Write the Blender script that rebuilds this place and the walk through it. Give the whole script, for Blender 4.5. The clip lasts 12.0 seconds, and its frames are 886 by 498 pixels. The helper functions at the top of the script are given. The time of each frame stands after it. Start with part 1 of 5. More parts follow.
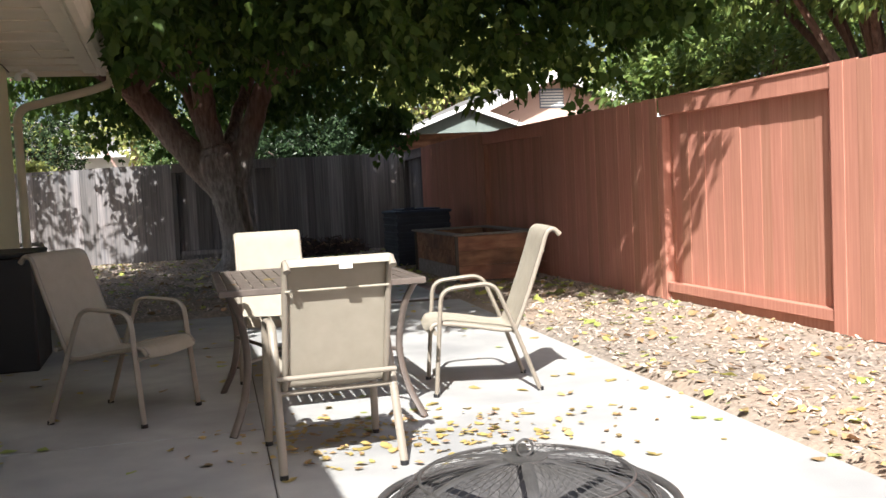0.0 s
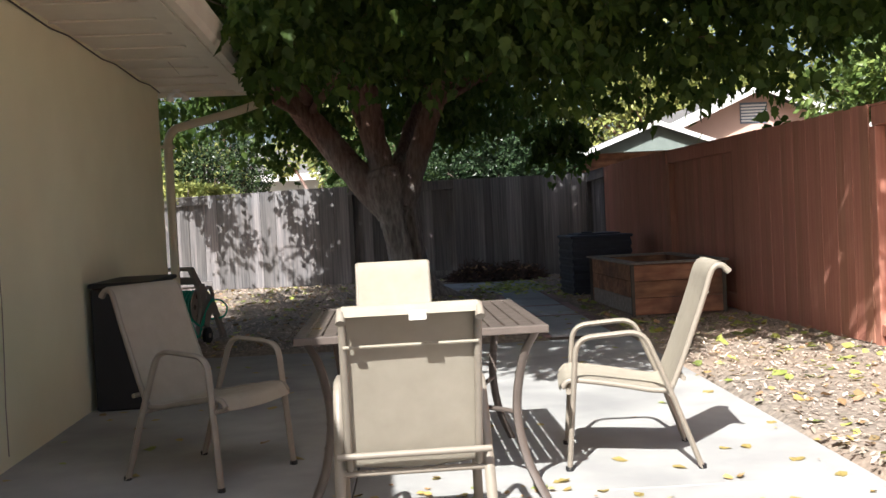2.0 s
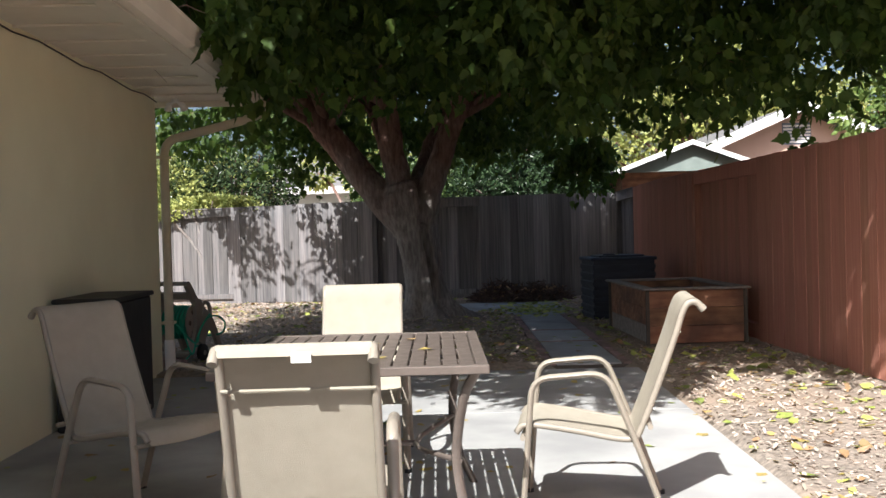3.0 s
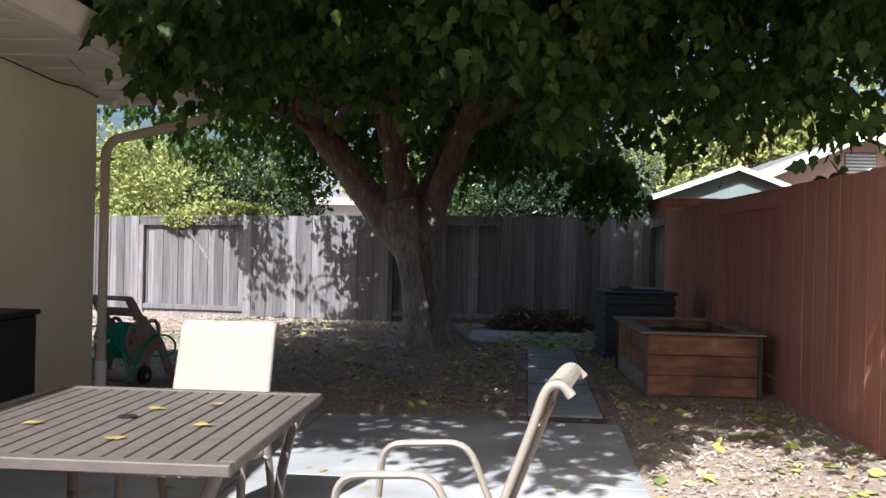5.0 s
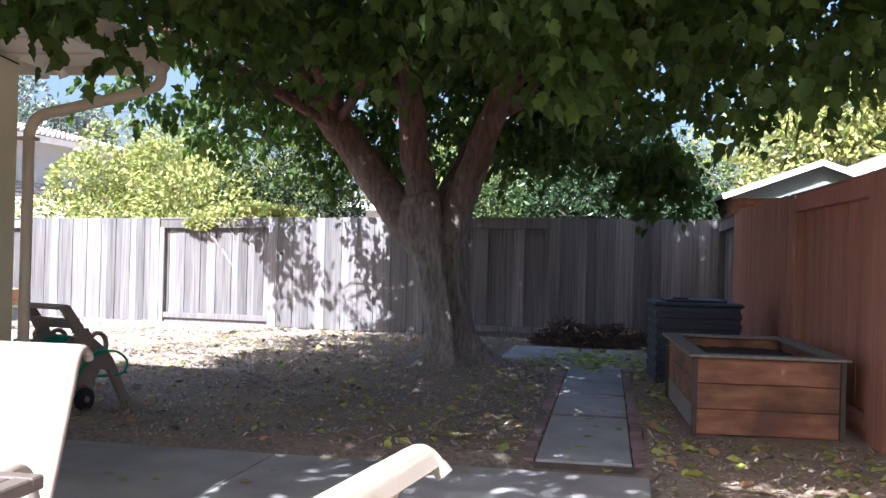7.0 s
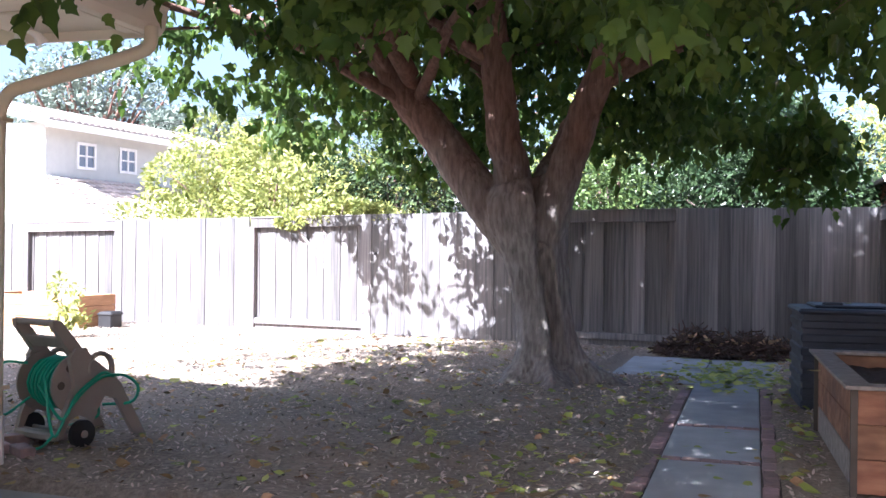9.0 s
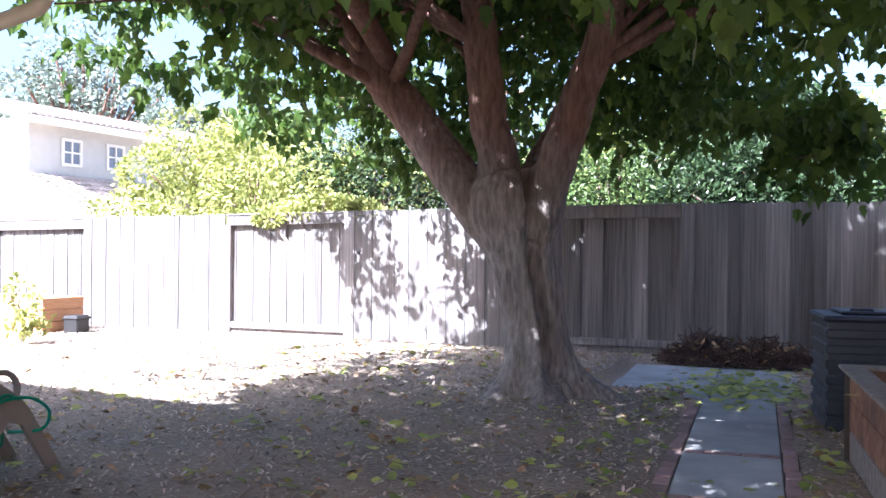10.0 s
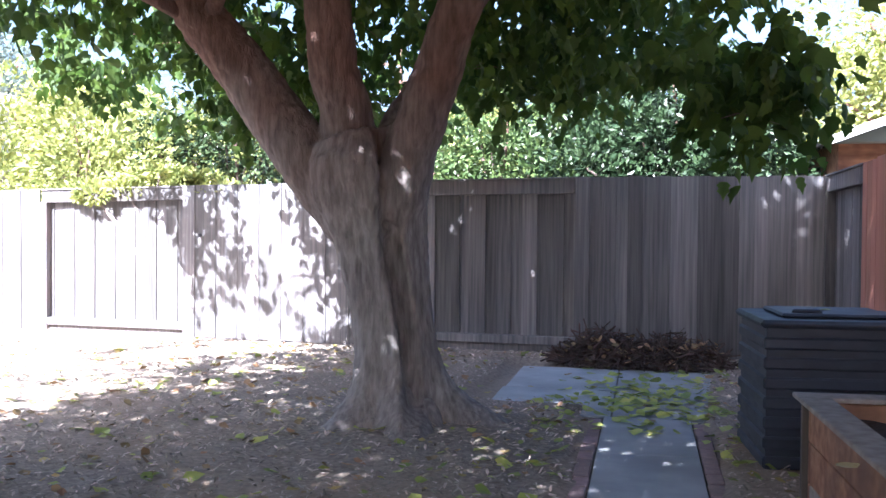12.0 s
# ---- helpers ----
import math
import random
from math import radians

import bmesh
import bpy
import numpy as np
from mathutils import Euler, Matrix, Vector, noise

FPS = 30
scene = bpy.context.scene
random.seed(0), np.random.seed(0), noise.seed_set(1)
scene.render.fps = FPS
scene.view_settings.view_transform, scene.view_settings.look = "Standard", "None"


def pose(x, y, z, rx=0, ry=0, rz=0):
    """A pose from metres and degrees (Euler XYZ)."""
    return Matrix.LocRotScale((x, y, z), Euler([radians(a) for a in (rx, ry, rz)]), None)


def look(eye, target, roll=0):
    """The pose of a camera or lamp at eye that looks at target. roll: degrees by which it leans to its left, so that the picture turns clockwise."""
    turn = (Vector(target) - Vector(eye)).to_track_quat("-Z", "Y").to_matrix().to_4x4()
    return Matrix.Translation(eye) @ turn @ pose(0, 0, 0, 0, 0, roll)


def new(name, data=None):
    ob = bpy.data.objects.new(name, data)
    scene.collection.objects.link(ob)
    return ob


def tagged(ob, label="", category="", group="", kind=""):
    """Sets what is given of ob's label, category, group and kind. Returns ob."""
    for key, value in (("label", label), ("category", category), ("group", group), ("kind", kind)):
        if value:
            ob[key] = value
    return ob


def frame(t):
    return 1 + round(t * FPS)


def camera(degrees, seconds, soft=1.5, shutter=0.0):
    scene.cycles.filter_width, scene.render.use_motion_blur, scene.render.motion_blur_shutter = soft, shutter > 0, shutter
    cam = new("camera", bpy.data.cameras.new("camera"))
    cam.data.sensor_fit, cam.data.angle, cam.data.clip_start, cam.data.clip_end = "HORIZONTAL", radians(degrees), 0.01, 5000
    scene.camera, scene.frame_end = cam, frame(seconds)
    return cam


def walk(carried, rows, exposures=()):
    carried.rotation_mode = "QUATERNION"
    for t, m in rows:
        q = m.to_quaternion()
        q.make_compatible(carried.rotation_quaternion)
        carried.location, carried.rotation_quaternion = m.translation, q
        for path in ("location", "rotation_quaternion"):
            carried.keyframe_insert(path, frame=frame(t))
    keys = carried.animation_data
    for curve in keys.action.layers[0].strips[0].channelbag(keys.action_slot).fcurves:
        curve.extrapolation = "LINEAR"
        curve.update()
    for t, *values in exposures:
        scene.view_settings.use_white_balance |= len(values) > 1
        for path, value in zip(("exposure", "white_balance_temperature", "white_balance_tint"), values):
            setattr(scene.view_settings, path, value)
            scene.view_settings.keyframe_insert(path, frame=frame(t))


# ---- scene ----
cam = camera(49.0, 12.0)
PATH = [
    (0, (0.229, -3.887, 1.229), (0.572, -1.921, 1.095), -2.8),
    (0.5, (0.331, -3.69, 1.211), (0.478, -1.698, 1.103), -3.1),
    (1, (0.405, -3.414, 1.217), (0.493, -1.418, 1.119), -3.0),
    (1.5, (0.535, -3.157, 1.209), (0.55, -1.159, 1.127), -2.9),
    (2, (0.706, -2.938, 1.227), (0.643, -0.94, 1.157), -2.8),
    (2.5, (0.911, -2.741, 1.22), (0.787, -0.745, 1.171), -2.4),
    (3, (1.134, -2.511, 1.252), (0.972, -0.517, 1.216), -1.5),
    (4.8, (1.891, -1.475, 1.339), (1.594, 0.502, 1.329), 0.9),
    (5, (1.937, -1.331, 1.339), (1.628, 0.645, 1.333), 1.3),
    (5.5, (2.058, -1.022, 1.277), (1.729, 0.951, 1.288), 1.7),
    (6, (2.15, -0.531, 1.29), (1.786, 1.436, 1.303), 1.7),
    (6.5, (2.208, -0.04, 1.25), (1.793, 1.916, 1.267), 1.8),
    (7, (2.286, 0.424, 1.274), (1.813, 2.367, 1.285), 1.5),
    (9, (2.3, 2.118, 1.292), (1.556, 3.975, 1.293), 0.7),
    (9.5, (2.238, 2.554, 1.305), (1.458, 4.395, 1.306), 0.6),
    (10, (2.133, 3.112, 1.3), (1.382, 4.966, 1.298), 0.6),
    (10.5, (1.99, 3.541, 1.332), (1.317, 5.424, 1.315), 0.6),
    (11, (1.936, 4.009, 1.335), (1.324, 5.913, 1.312), 0.6),
    (11.5, (1.916, 4.588, 1.329), (1.354, 6.507, 1.297), 0.5),
    (12, (1.805, 4.971, 1.339), (1.265, 6.896, 1.294), 0.5),
]
EXPOSURES = [(0, 1.34, 5950, 9), (2.5, 1.22, 5900, 9), (5, 1.26, 5500, 10), (7, 2.12, 5400, 14), (9, 2.78, 5350, 17), (12, 3.08, 5250, 17)]
walk(cam, [(t, look(eye, target, roll)) for t, eye, target, roll in PATH], EXPOSURES)

# ---- world and light ----
SUN_SHIFT = (0.29, 0.93)            # where a shadow falls for one metre of height
sun_elev = math.atan(1 / math.hypot(*SUN_SHIFT))
sun_from = Vector((-SUN_SHIFT[0], -SUN_SHIFT[1], 1)).normalized()
world = bpy.data.worlds.new("sky")
scene.world = world
world.use_nodes = True
wt = world.node_tree
sky = wt.nodes.new("ShaderNodeTexSky")
sky.sky_type = "NISHITA"
sky.sun_disc = False
sky.sun_elevation = sun_elev
sky.sun_rotation = math.atan2(sun_from.x, sun_from.y)
sky.dust_density = 5.0
sky.ozone_density = 0.6
wt.nodes["Background"].inputs[1].default_value = 0.064
wt.links.new(sky.outputs[0], wt.nodes["Background"].inputs[0])
sun = new("sun", bpy.data.lights.new("sun", "SUN"))
sun.data.energy, sun.data.angle, sun.data.color = 5.0, radians(0.55), (1, 0.93, 0.83)
sun.matrix_world = look(tuple(sun_from * 30), (0, 0, 0))

# ---- materials ----


def mat(name, c1, c2=None, scale=6.0, stretch=(1, 1, 1), rough=0.8, metal=0.0, bump=0.2, bscale=60.0, vary=0.0, island=0.0, c3=None, s3=1.2, amt3=0.5, sheen=0.0, translucent=0.0, alpha=1.0):
    """Two colours mixed by a coarse noise, a third by a broad one, fine noise as bump; vary: change from object to object."""
    m = bpy.data.materials.new(name)
    m.use_nodes = True
    nt = m.node_tree
    N, L = nt.nodes.new, nt.links.new
    bs = nt.nodes["Principled BSDF"]
    tc = N("ShaderNodeTexCoord")
    mp = N("ShaderNodeMapping")
    mp.inputs["Scale"].default_value = stretch
    L(tc.outputs["Object"], mp.inputs[0])
    info = N("ShaderNodeObjectInfo")
    shift = N("ShaderNodeVectorMath")
    shift.operation = "ADD"
    L(mp.outputs[0], shift.inputs[0])
    ofs = N("ShaderNodeVectorMath")
    ofs.operation = "SCALE"
    ofs.inputs[0].default_value = (37, 91, 53)
    L(info.outputs["Random"], ofs.inputs["Scale"])
    L(ofs.outputs[0], shift.inputs[1])
    n1 = N("ShaderNodeTexNoise")
    n1.inputs["Scale"].default_value = scale
    n1.inputs["Detail"].default_value = 6
    L(shift.outputs[0], n1.inputs["Vector"])
    ramp = N("ShaderNodeMapRange")
    ramp.inputs[1].default_value, ramp.inputs[2].default_value = 0.3, 0.7
    L(n1.outputs["Fac"], ramp.inputs[0])
    mix = N("ShaderNodeMix")
    mix.data_type = "RGBA"
    mix.inputs["A"].default_value = (*c1, 1)
    mix.inputs["B"].default_value = (*(c2 or tuple(v * 0.75 for v in c1)), 1)
    L(ramp.outputs[0], mix.inputs["Factor"])
    out = mix.outputs["Result"]
    if c3:
        n3 = N("ShaderNodeTexNoise")
        n3.inputs["Scale"].default_value = s3
        n3.inputs["Detail"].default_value = 4
        L(tc.outputs["Object"], n3.inputs["Vector"])
        r3 = N("ShaderNodeMapRange")
        r3.inputs[1].default_value, r3.inputs[2].default_value, r3.inputs[4].default_value = 0.42, 0.68, amt3
        L(n3.outputs["Fac"], r3.inputs[0])
        mx = N("ShaderNodeMix")
        mx.data_type = "RGBA"
        mx.inputs["B"].default_value = (*c3, 1)
        L(out, mx.inputs["A"])
        L(r3.outputs[0], mx.inputs["Factor"])
        out = mx.outputs["Result"]
    if vary or island:
        src = info.outputs["Random"]
        if island:
            geo = N("ShaderNodeNewGeometry")
            src = geo.outputs["Random Per Island"]
        v = max(vary, island)
        mr = N("ShaderNodeMapRange")
        mr.inputs[3].default_value, mr.inputs[4].default_value = 1 - v, 1 + v
        L(src, mr.inputs[0])
        hs = N("ShaderNodeHueSaturation")
        L(mr.outputs[0], hs.inputs["Value"])
        h = N("ShaderNodeMapRange")
        h.inputs[3].default_value, h.inputs[4].default_value = 0.5 + v * 0.05, 0.5 - v * 0.05
        L(src, h.inputs[0])
        L(h.outputs[0], hs.inputs["Hue"])
        L(out, hs.inputs["Color"])
        out = hs.outputs[0]
    L(out, bs.inputs["Base Color"])
    rr = N("ShaderNodeMapRange")
    rr.inputs[3].default_value, rr.inputs[4].default_value = max(0.05, rough - 0.12), min(1, rough + 0.1)
    L(n1.outputs["Fac"], rr.inputs[0])
    L(rr.outputs[0], bs.inputs["Roughness"])
    bs.inputs["Metallic"].default_value = metal
    bs.inputs["Specular IOR Level"].default_value = 0.4
    bs.inputs["Alpha"].default_value = alpha
    if bump:
        n2 = N("ShaderNodeTexNoise")
        n2.inputs["Scale"].default_value = bscale
        n2.inputs["Detail"].default_value = 5
        L(shift.outputs[0], n2.inputs["Vector"])
        b = N("ShaderNodeBump")
        b.inputs["Strength"].default_value = bump
        b.inputs["Distance"].default_value = 0.01
        L(n2.outputs["Fac"], b.inputs["Height"])
        L(b.outputs[0], bs.inputs["Normal"])
    if translucent:
        tr = N("ShaderNodeBsdfTranslucent")
        L(out, tr.inputs[0])
        ms = N("ShaderNodeMixShader")
        ms.inputs[0].default_value = translucent
        L(bs.outputs[0], ms.inputs[1])
        L(tr.outputs[0], ms.inputs[2])
        L(ms.outputs[0], nt.nodes["Material Output"].inputs[0])
    return m


M_MULCH = mat("mulch", (0.34, 0.285, 0.235), (0.16, 0.135, 0.11), 30, rough=0.95, bump=1, bscale=80, c3=(0.4, 0.28, 0.19), s3=0.5, amt3=0.6)
M_CHIP = mat("wood_chips", (0.54, 0.45, 0.36), (0.3, 0.25, 0.205), 8, rough=0.95, bump=0.3, island=0.55)
M_CONC = mat("concrete", (0.4, 0.395, 0.38), (0.33, 0.325, 0.315), 3.5, rough=0.9, bump=0.35, bscale=180, c3=(0.22, 0.22, 0.22), s3=1.1, amt3=0.7, vary=0.04)
M_SLATE = mat("worn_walk_concrete", (0.43, 0.445, 0.455), (0.34, 0.355, 0.365), 4, rough=0.9, bump=0.4, bscale=150, c3=(0.22, 0.225, 0.23), s3=1.4, amt3=0.6, vary=0.08)
M_JOINT = mat("joint_dirt", (0.1, 0.085, 0.07), rough=1)
M_BRICK = mat("brick", (0.36, 0.24, 0.22), (0.25, 0.18, 0.175), 20, rough=0.9, bump=0.5, vary=0.25)
M_STUCCO = mat("stucco", (0.76, 0.76, 0.55), (0.71, 0.71, 0.51), 2.5, rough=0.92, bump=0.5, bscale=140, c3=(0.66, 0.64, 0.44), s3=0.6, amt3=0.5)
M_TRIM = mat("cream_paint", (0.74, 0.69, 0.58), (0.66, 0.61, 0.51), 3, rough=0.6, bump=0.1)
M_DOWN = mat("cream_metal_paint", (0.56, 0.52, 0.39), (0.5, 0.46, 0.34), 5, rough=0.5, bump=0.05)
M_REDWOOD = mat("red_stained_wood", (0.5, 0.235, 0.165), (0.4, 0.175, 0.12), 5, (9, 9, 0.6), 0.8, bump=0.1, bscale=40, vary=0.1, c3=(0.34, 0.145, 0.1), s3=1.0, amt3=0.5)
M_GREY = mat("weathered_wood", (0.215, 0.2, 0.198), (0.096, 0.096, 0.102), 4, (9, 9, 0.5), 0.9, bump=0.5, bscale=40, vary=0.42, c3=(0.19, 0.14, 0.115), s3=1.4, amt3=0.4)
M_BEDWOOD = mat("redwood_plank", (0.42, 0.21, 0.115), (0.2, 0.085, 0.05), 3, (1, 5, 5), 0.75, bump=0.3, bscale=40, vary=0.1, c3=(0.13, 0.065, 0.045), s3=3.2, amt3=0.85)
M_BEDGREY = mat("grey_cap_wood", (0.3, 0.27, 0.24), (0.2, 0.17, 0.15), 6, (3, 3, 3), 0.85, bump=0.3, vary=0.1)
M_CEDAR = mat("fresh_cedar", (0.5, 0.27, 0.13), (0.36, 0.18, 0.09), 4, (1, 1, 6), 0.7, bump=0.2, vary=0.15)
M_SOIL = mat("soil", (0.06, 0.04, 0.03), (0.03, 0.02, 0.015), 25, rough=1, bump=1)
M_BARK = mat("bark", (0.34, 0.315, 0.295), (0.14, 0.125, 0.12), 9, (3, 3, 0.55), 0.95, bump=1, bscale=22, c3=(0.17, 0.125, 0.1), s3=1.1, amt3=0.4)
M_FRAME = mat("taupe_powder_coat", (0.27, 0.235, 0.19), (0.24, 0.21, 0.17), 20, rough=0.42, bump=0.05)
M_TABLE = mat("brown_metal", (0.13, 0.105, 0.09), (0.105, 0.085, 0.073), 20, rough=0.4, bump=0.05, bscale=200)
M_SLING = mat("tan_sling", (0.45, 0.405, 0.325), (0.41, 0.365, 0.29), 14, rough=0.85, bump=0.4, bscale=420, translucent=0.22)
M_BLACK = mat("black_plastic", (0.012, 0.012, 0.014), (0.018, 0.018, 0.02), 6, rough=0.55, bump=0.1)
M_COMPOST = mat("dark_slate_plastic", (0.035, 0.042, 0.06), (0.026, 0.031, 0.045), 6, rough=0.5, bump=0.15)
M_IRON = mat("blackened_steel", (0.1, 0.095, 0.09), (0.16, 0.15, 0.145), 12, rough=0.45, metal=0.6, bump=0.15)
M_REEL = mat("taupe_plastic", (0.27, 0.235, 0.2), (0.24, 0.21, 0.18), 8, rough=0.6, bump=0.1)
M_HOSE = mat("green_hose", (0.02, 0.3, 0.18), (0.015, 0.24, 0.15), 30, rough=0.4, bump=0.1)
M_CABLE = mat("dark_cable", (0.06, 0.055, 0.05), rough=0.6, bump=0)
M_WHITE = mat("white_paint", (0.78, 0.77, 0.74), (0.72, 0.71, 0.69), 4, rough=0.6, bump=0.08)
M_SHED = mat("grey_green_siding", (0.2, 0.235, 0.215), (0.17, 0.2, 0.185), 5, rough=0.8, bump=0.1)
M_SHINGLE = mat("grey_shingle", (0.2, 0.19, 0.18), (0.13, 0.125, 0.12), 20, rough=0.95, bump=0.6, vary=0.1)
M_TILE = mat("pale_roof_tile", (0.52, 0.45, 0.4), (0.4, 0.34, 0.3), 6, rough=0.9, bump=0.3, island=0.15)
M_PINK = mat("pink_stucco", (0.6, 0.42, 0.34), (0.55, 0.38, 0.31), 3, rough=0.9, bump=0.2)
M_HOUSE = mat("pale_grey_stucco", (0.52, 0.53, 0.5), (0.47, 0.48, 0.46), 3, rough=0.9, bump=0.2)
# the glass base colour is lightened and blued to stand for reflected sky
M_GLASS = mat("sky_toned_glass", (0.2, 0.24, 0.3), (0.17, 0.2, 0.25), 1, rough=0.1, bump=0)
M_LEAF = mat("mulberry_leaf", (0.085, 0.145, 0.024), (0.05, 0.092, 0.018), 5, rough=0.6, bump=0, island=0.35, translucent=0.5)
M_LIGHTLEAF = mat("pale_green_leaf", (0.38, 0.39, 0.12), (0.21, 0.25, 0.07), 3, rough=0.5, bump=0, island=0.35, translucent=0.3)
M_MIDLEAF = mat("mid_green_leaf", (0.1, 0.15, 0.045), (0.06, 0.1, 0.03), 3, rough=0.45, bump=0, island=0.4, translucent=0.25)
M_DARKLEAF = mat("dark_green_leaf", (0.04, 0.07, 0.028), (0.025, 0.045, 0.02), 3, rough=0.4, bump=0, island=0.4, translucent=0.15)
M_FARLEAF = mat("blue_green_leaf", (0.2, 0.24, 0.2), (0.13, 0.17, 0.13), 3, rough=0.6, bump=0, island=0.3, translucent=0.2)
M_FRESHLEAF = mat("fresh_green_leaf", (0.2, 0.27, 0.07), (0.12, 0.18, 0.045), 3, rough=0.45, bump=0, island=0.45, translucent=0.3)
M_GLOSSLEAF = mat("glossy_dark_leaf", (0.075, 0.11, 0.045), (0.03, 0.05, 0.022), 3, rough=0.25, bump=0, island=0.6, translucent=0.1)
M_YELLOW = mat("yellow_leaf", (0.46, 0.37, 0.13), (0.38, 0.26, 0.09), 9, rough=0.6, bump=0.1, island=0.3, translucent=0.2)
M_LIME = mat("fallen_green_leaf", (0.3, 0.37, 0.08), (0.42, 0.43, 0.12), 9, rough=0.6, bump=0.1, island=0.4, translucent=0.2)
M_BROWN = mat("dry_leaf", (0.36, 0.24, 0.12), (0.24, 0.15, 0.075), 9, rough=0.8, bump=0.1, island=0.4)
M_TWIG = mat("dry_twigs", (0.12, 0.08, 0.062), (0.04, 0.028, 0.024), 9, rough=0.95, bump=0.4, island=0.5)


def warm_with_height(m, low, high, colour):
    """Reddish young bark takes over from the grey between two heights, with a ragged edge."""
    nt = m.node_tree
    N, L = nt.nodes.new, nt.links.new
    bs = nt.nodes["Principled BSDF"]
    src = bs.inputs["Base Color"].links[0].from_socket
    tc, sep, nz = N("ShaderNodeTexCoord"), N("ShaderNodeSeparateXYZ"), N("ShaderNodeTexNoise")
    nz.inputs["Scale"].default_value = 2.5
    L(tc.outputs["Object"], sep.inputs[0])
    L(tc.outputs["Object"], nz.inputs["Vector"])
    add = N("ShaderNodeMath")
    add.operation = "MULTIPLY_ADD"
    add.inputs[1].default_value = 1.4
    L(nz.outputs["Fac"], add.inputs[0])
    L(sep.outputs["Z"], add.inputs[2])
    mr = N("ShaderNodeMapRange")
    mr.inputs[1].default_value, mr.inputs[2].default_value, mr.inputs[4].default_value = low + 0.7, high + 0.7, 0.85
    L(add.outputs[0], mr.inputs[0])
    mul = N("ShaderNodeMix")
    mul.data_type, mul.blend_type = "RGBA", "MULTIPLY"
    mul.inputs["B"].default_value = (*colour, 1)
    L(src, mul.inputs["A"])
    L(mr.outputs[0], mul.inputs["Factor"])
    L(mul.outputs["Result"], bs.inputs["Base Color"])


warm_with_height(M_BARK, 1.4, 2.6, (0.66, 0.36, 0.27))

# ---- building helpers ----


class Shape:
    """Vertices and faces gathered for one mesh."""

    def __init__(self):
        self.v, self.f, self.smooth = [], [], []

    def add(self, verts, faces, smooth=False):
        n = len(self.v)
        self.v += [tuple(p) for p in verts]
        self.f += [tuple(i + n for i in face) for face in faces]
        self.smooth += [smooth] * len(faces)
        return self

    def box(self, x0, x1, y0, y1, z0, z1, m=None, b=0.0):
        """A box, with its upright and lying edges cut by b."""
        if b:
            c = []
            for z, k in ((z0, b), (z0 + b, 0), (z1 - b, 0), (z1, b)):
                xa, xb, ya, yb = x0 + k, x1 - k, y0 + k, y1 - k
                c += [(xa + b * (k == 0), ya, z), (xb - b * (k == 0), ya, z), (xb, ya + b * (k == 0), z), (xb, yb - b * (k == 0), z),
                      (xb - b * (k == 0), yb, z), (xa + b * (k == 0), yb, z), (xa, yb - b * (k == 0), z), (xa, ya + b * (k == 0), z)]
            # end rings keep eight corners, drawn together a little
            for ring, k in ((0, b), (3, b)):
                z = z0 if ring == 0 else z1
                xa, xb, ya, yb = x0 + k, x1 - k, y0 + k, y1 - k
                e = b * 0.3
                c[ring * 8:ring * 8 + 8] = [(xa + e, ya, z), (xb - e, ya, z), (xb, ya + e, z), (xb, yb - e, z), (xb - e, yb, z), (xa + e, yb, z), (xa, yb - e, z), (xa, ya + e, z)]
            f = [tuple(range(7, -1, -1)), tuple(range(24, 32))]
            for r in range(3):
                f += [(r * 8 + i, r * 8 + (i + 1) % 8, r * 8 + 8 + (i + 1) % 8, r * 8 + 8 + i) for i in range(8)]
        else:
            c = [(x, y, z) for z in (z0, z1) for x, y in ((x0, y0), (x1, y0), (x1, y1), (x0, y1))]
            f = [(3, 2, 1, 0), (4, 5, 6, 7), (0, 1, 5, 4), (1, 2, 6, 5), (2, 3, 7, 6), (3, 0, 4, 7)]
        if m is not None:
            c = [m @ Vector(p) for p in c]
        return self.add(c, f)

    def prism(self, outline, y0, y1, m=None):
        """An outline in x and z drawn out along y."""
        n = len(outline)
        c = [(x, y, z) for y in (y0, y1) for x, z in outline]
        if m is not None:
            c = [m @ Vector(p) for p in c]
        return self.add(c, [tuple(range(n)), tuple(range(2 * n - 1, n - 1, -1))] + [((i + 1) % n, i, n + i, n + (i + 1) % n) for i in range(n)])

    def tube(self, pts, r, n=8, flat=1.0, closed=False, rad=None):
        """A tube along points; r: one radius or one a point; flat: its second radius as a share of the first."""
        pts = [Vector(p) for p in pts]
        rs = r if isinstance(r, (list, tuple)) else [r] * len(pts)
        up = None
        rings = []
        k = len(pts)
        for i, p in enumerate(pts):
            a = pts[(i - 1) % k] if closed or i else p
            b = pts[(i + 1) % k] if closed or i < k - 1 else p
            d = (b - a).normalized()
            if up is None:
                up = Vector((0, 0, 1)) if abs(d.z) < 0.9 else Vector((0, 1, 0))
            side = d.cross(up).normalized()
            up = side.cross(d).normalized()
            ring = []
            for j in range(n):
                w = 2 * math.pi * j / n
                q = p + side * (math.cos(w) * rs[i]) + up * (math.sin(w) * rs[i] * flat)
                ring.append(rad(q, p, w, i) if rad else q)
            rings.append(ring)
        v = [q for ring in rings for q in ring]
        f = []
        for i in range(k if closed else k - 1):
            o = ((i + 1) % k) * n
            f += [(i * n + j, i * n + (j + 1) % n, o + (j + 1) % n, o + j) for j in range(n)]
        if not closed:
            f += [tuple(range(n - 1, -1, -1)), tuple(range((k - 1) * n, k * n))]
        return self.add(v, f, True)

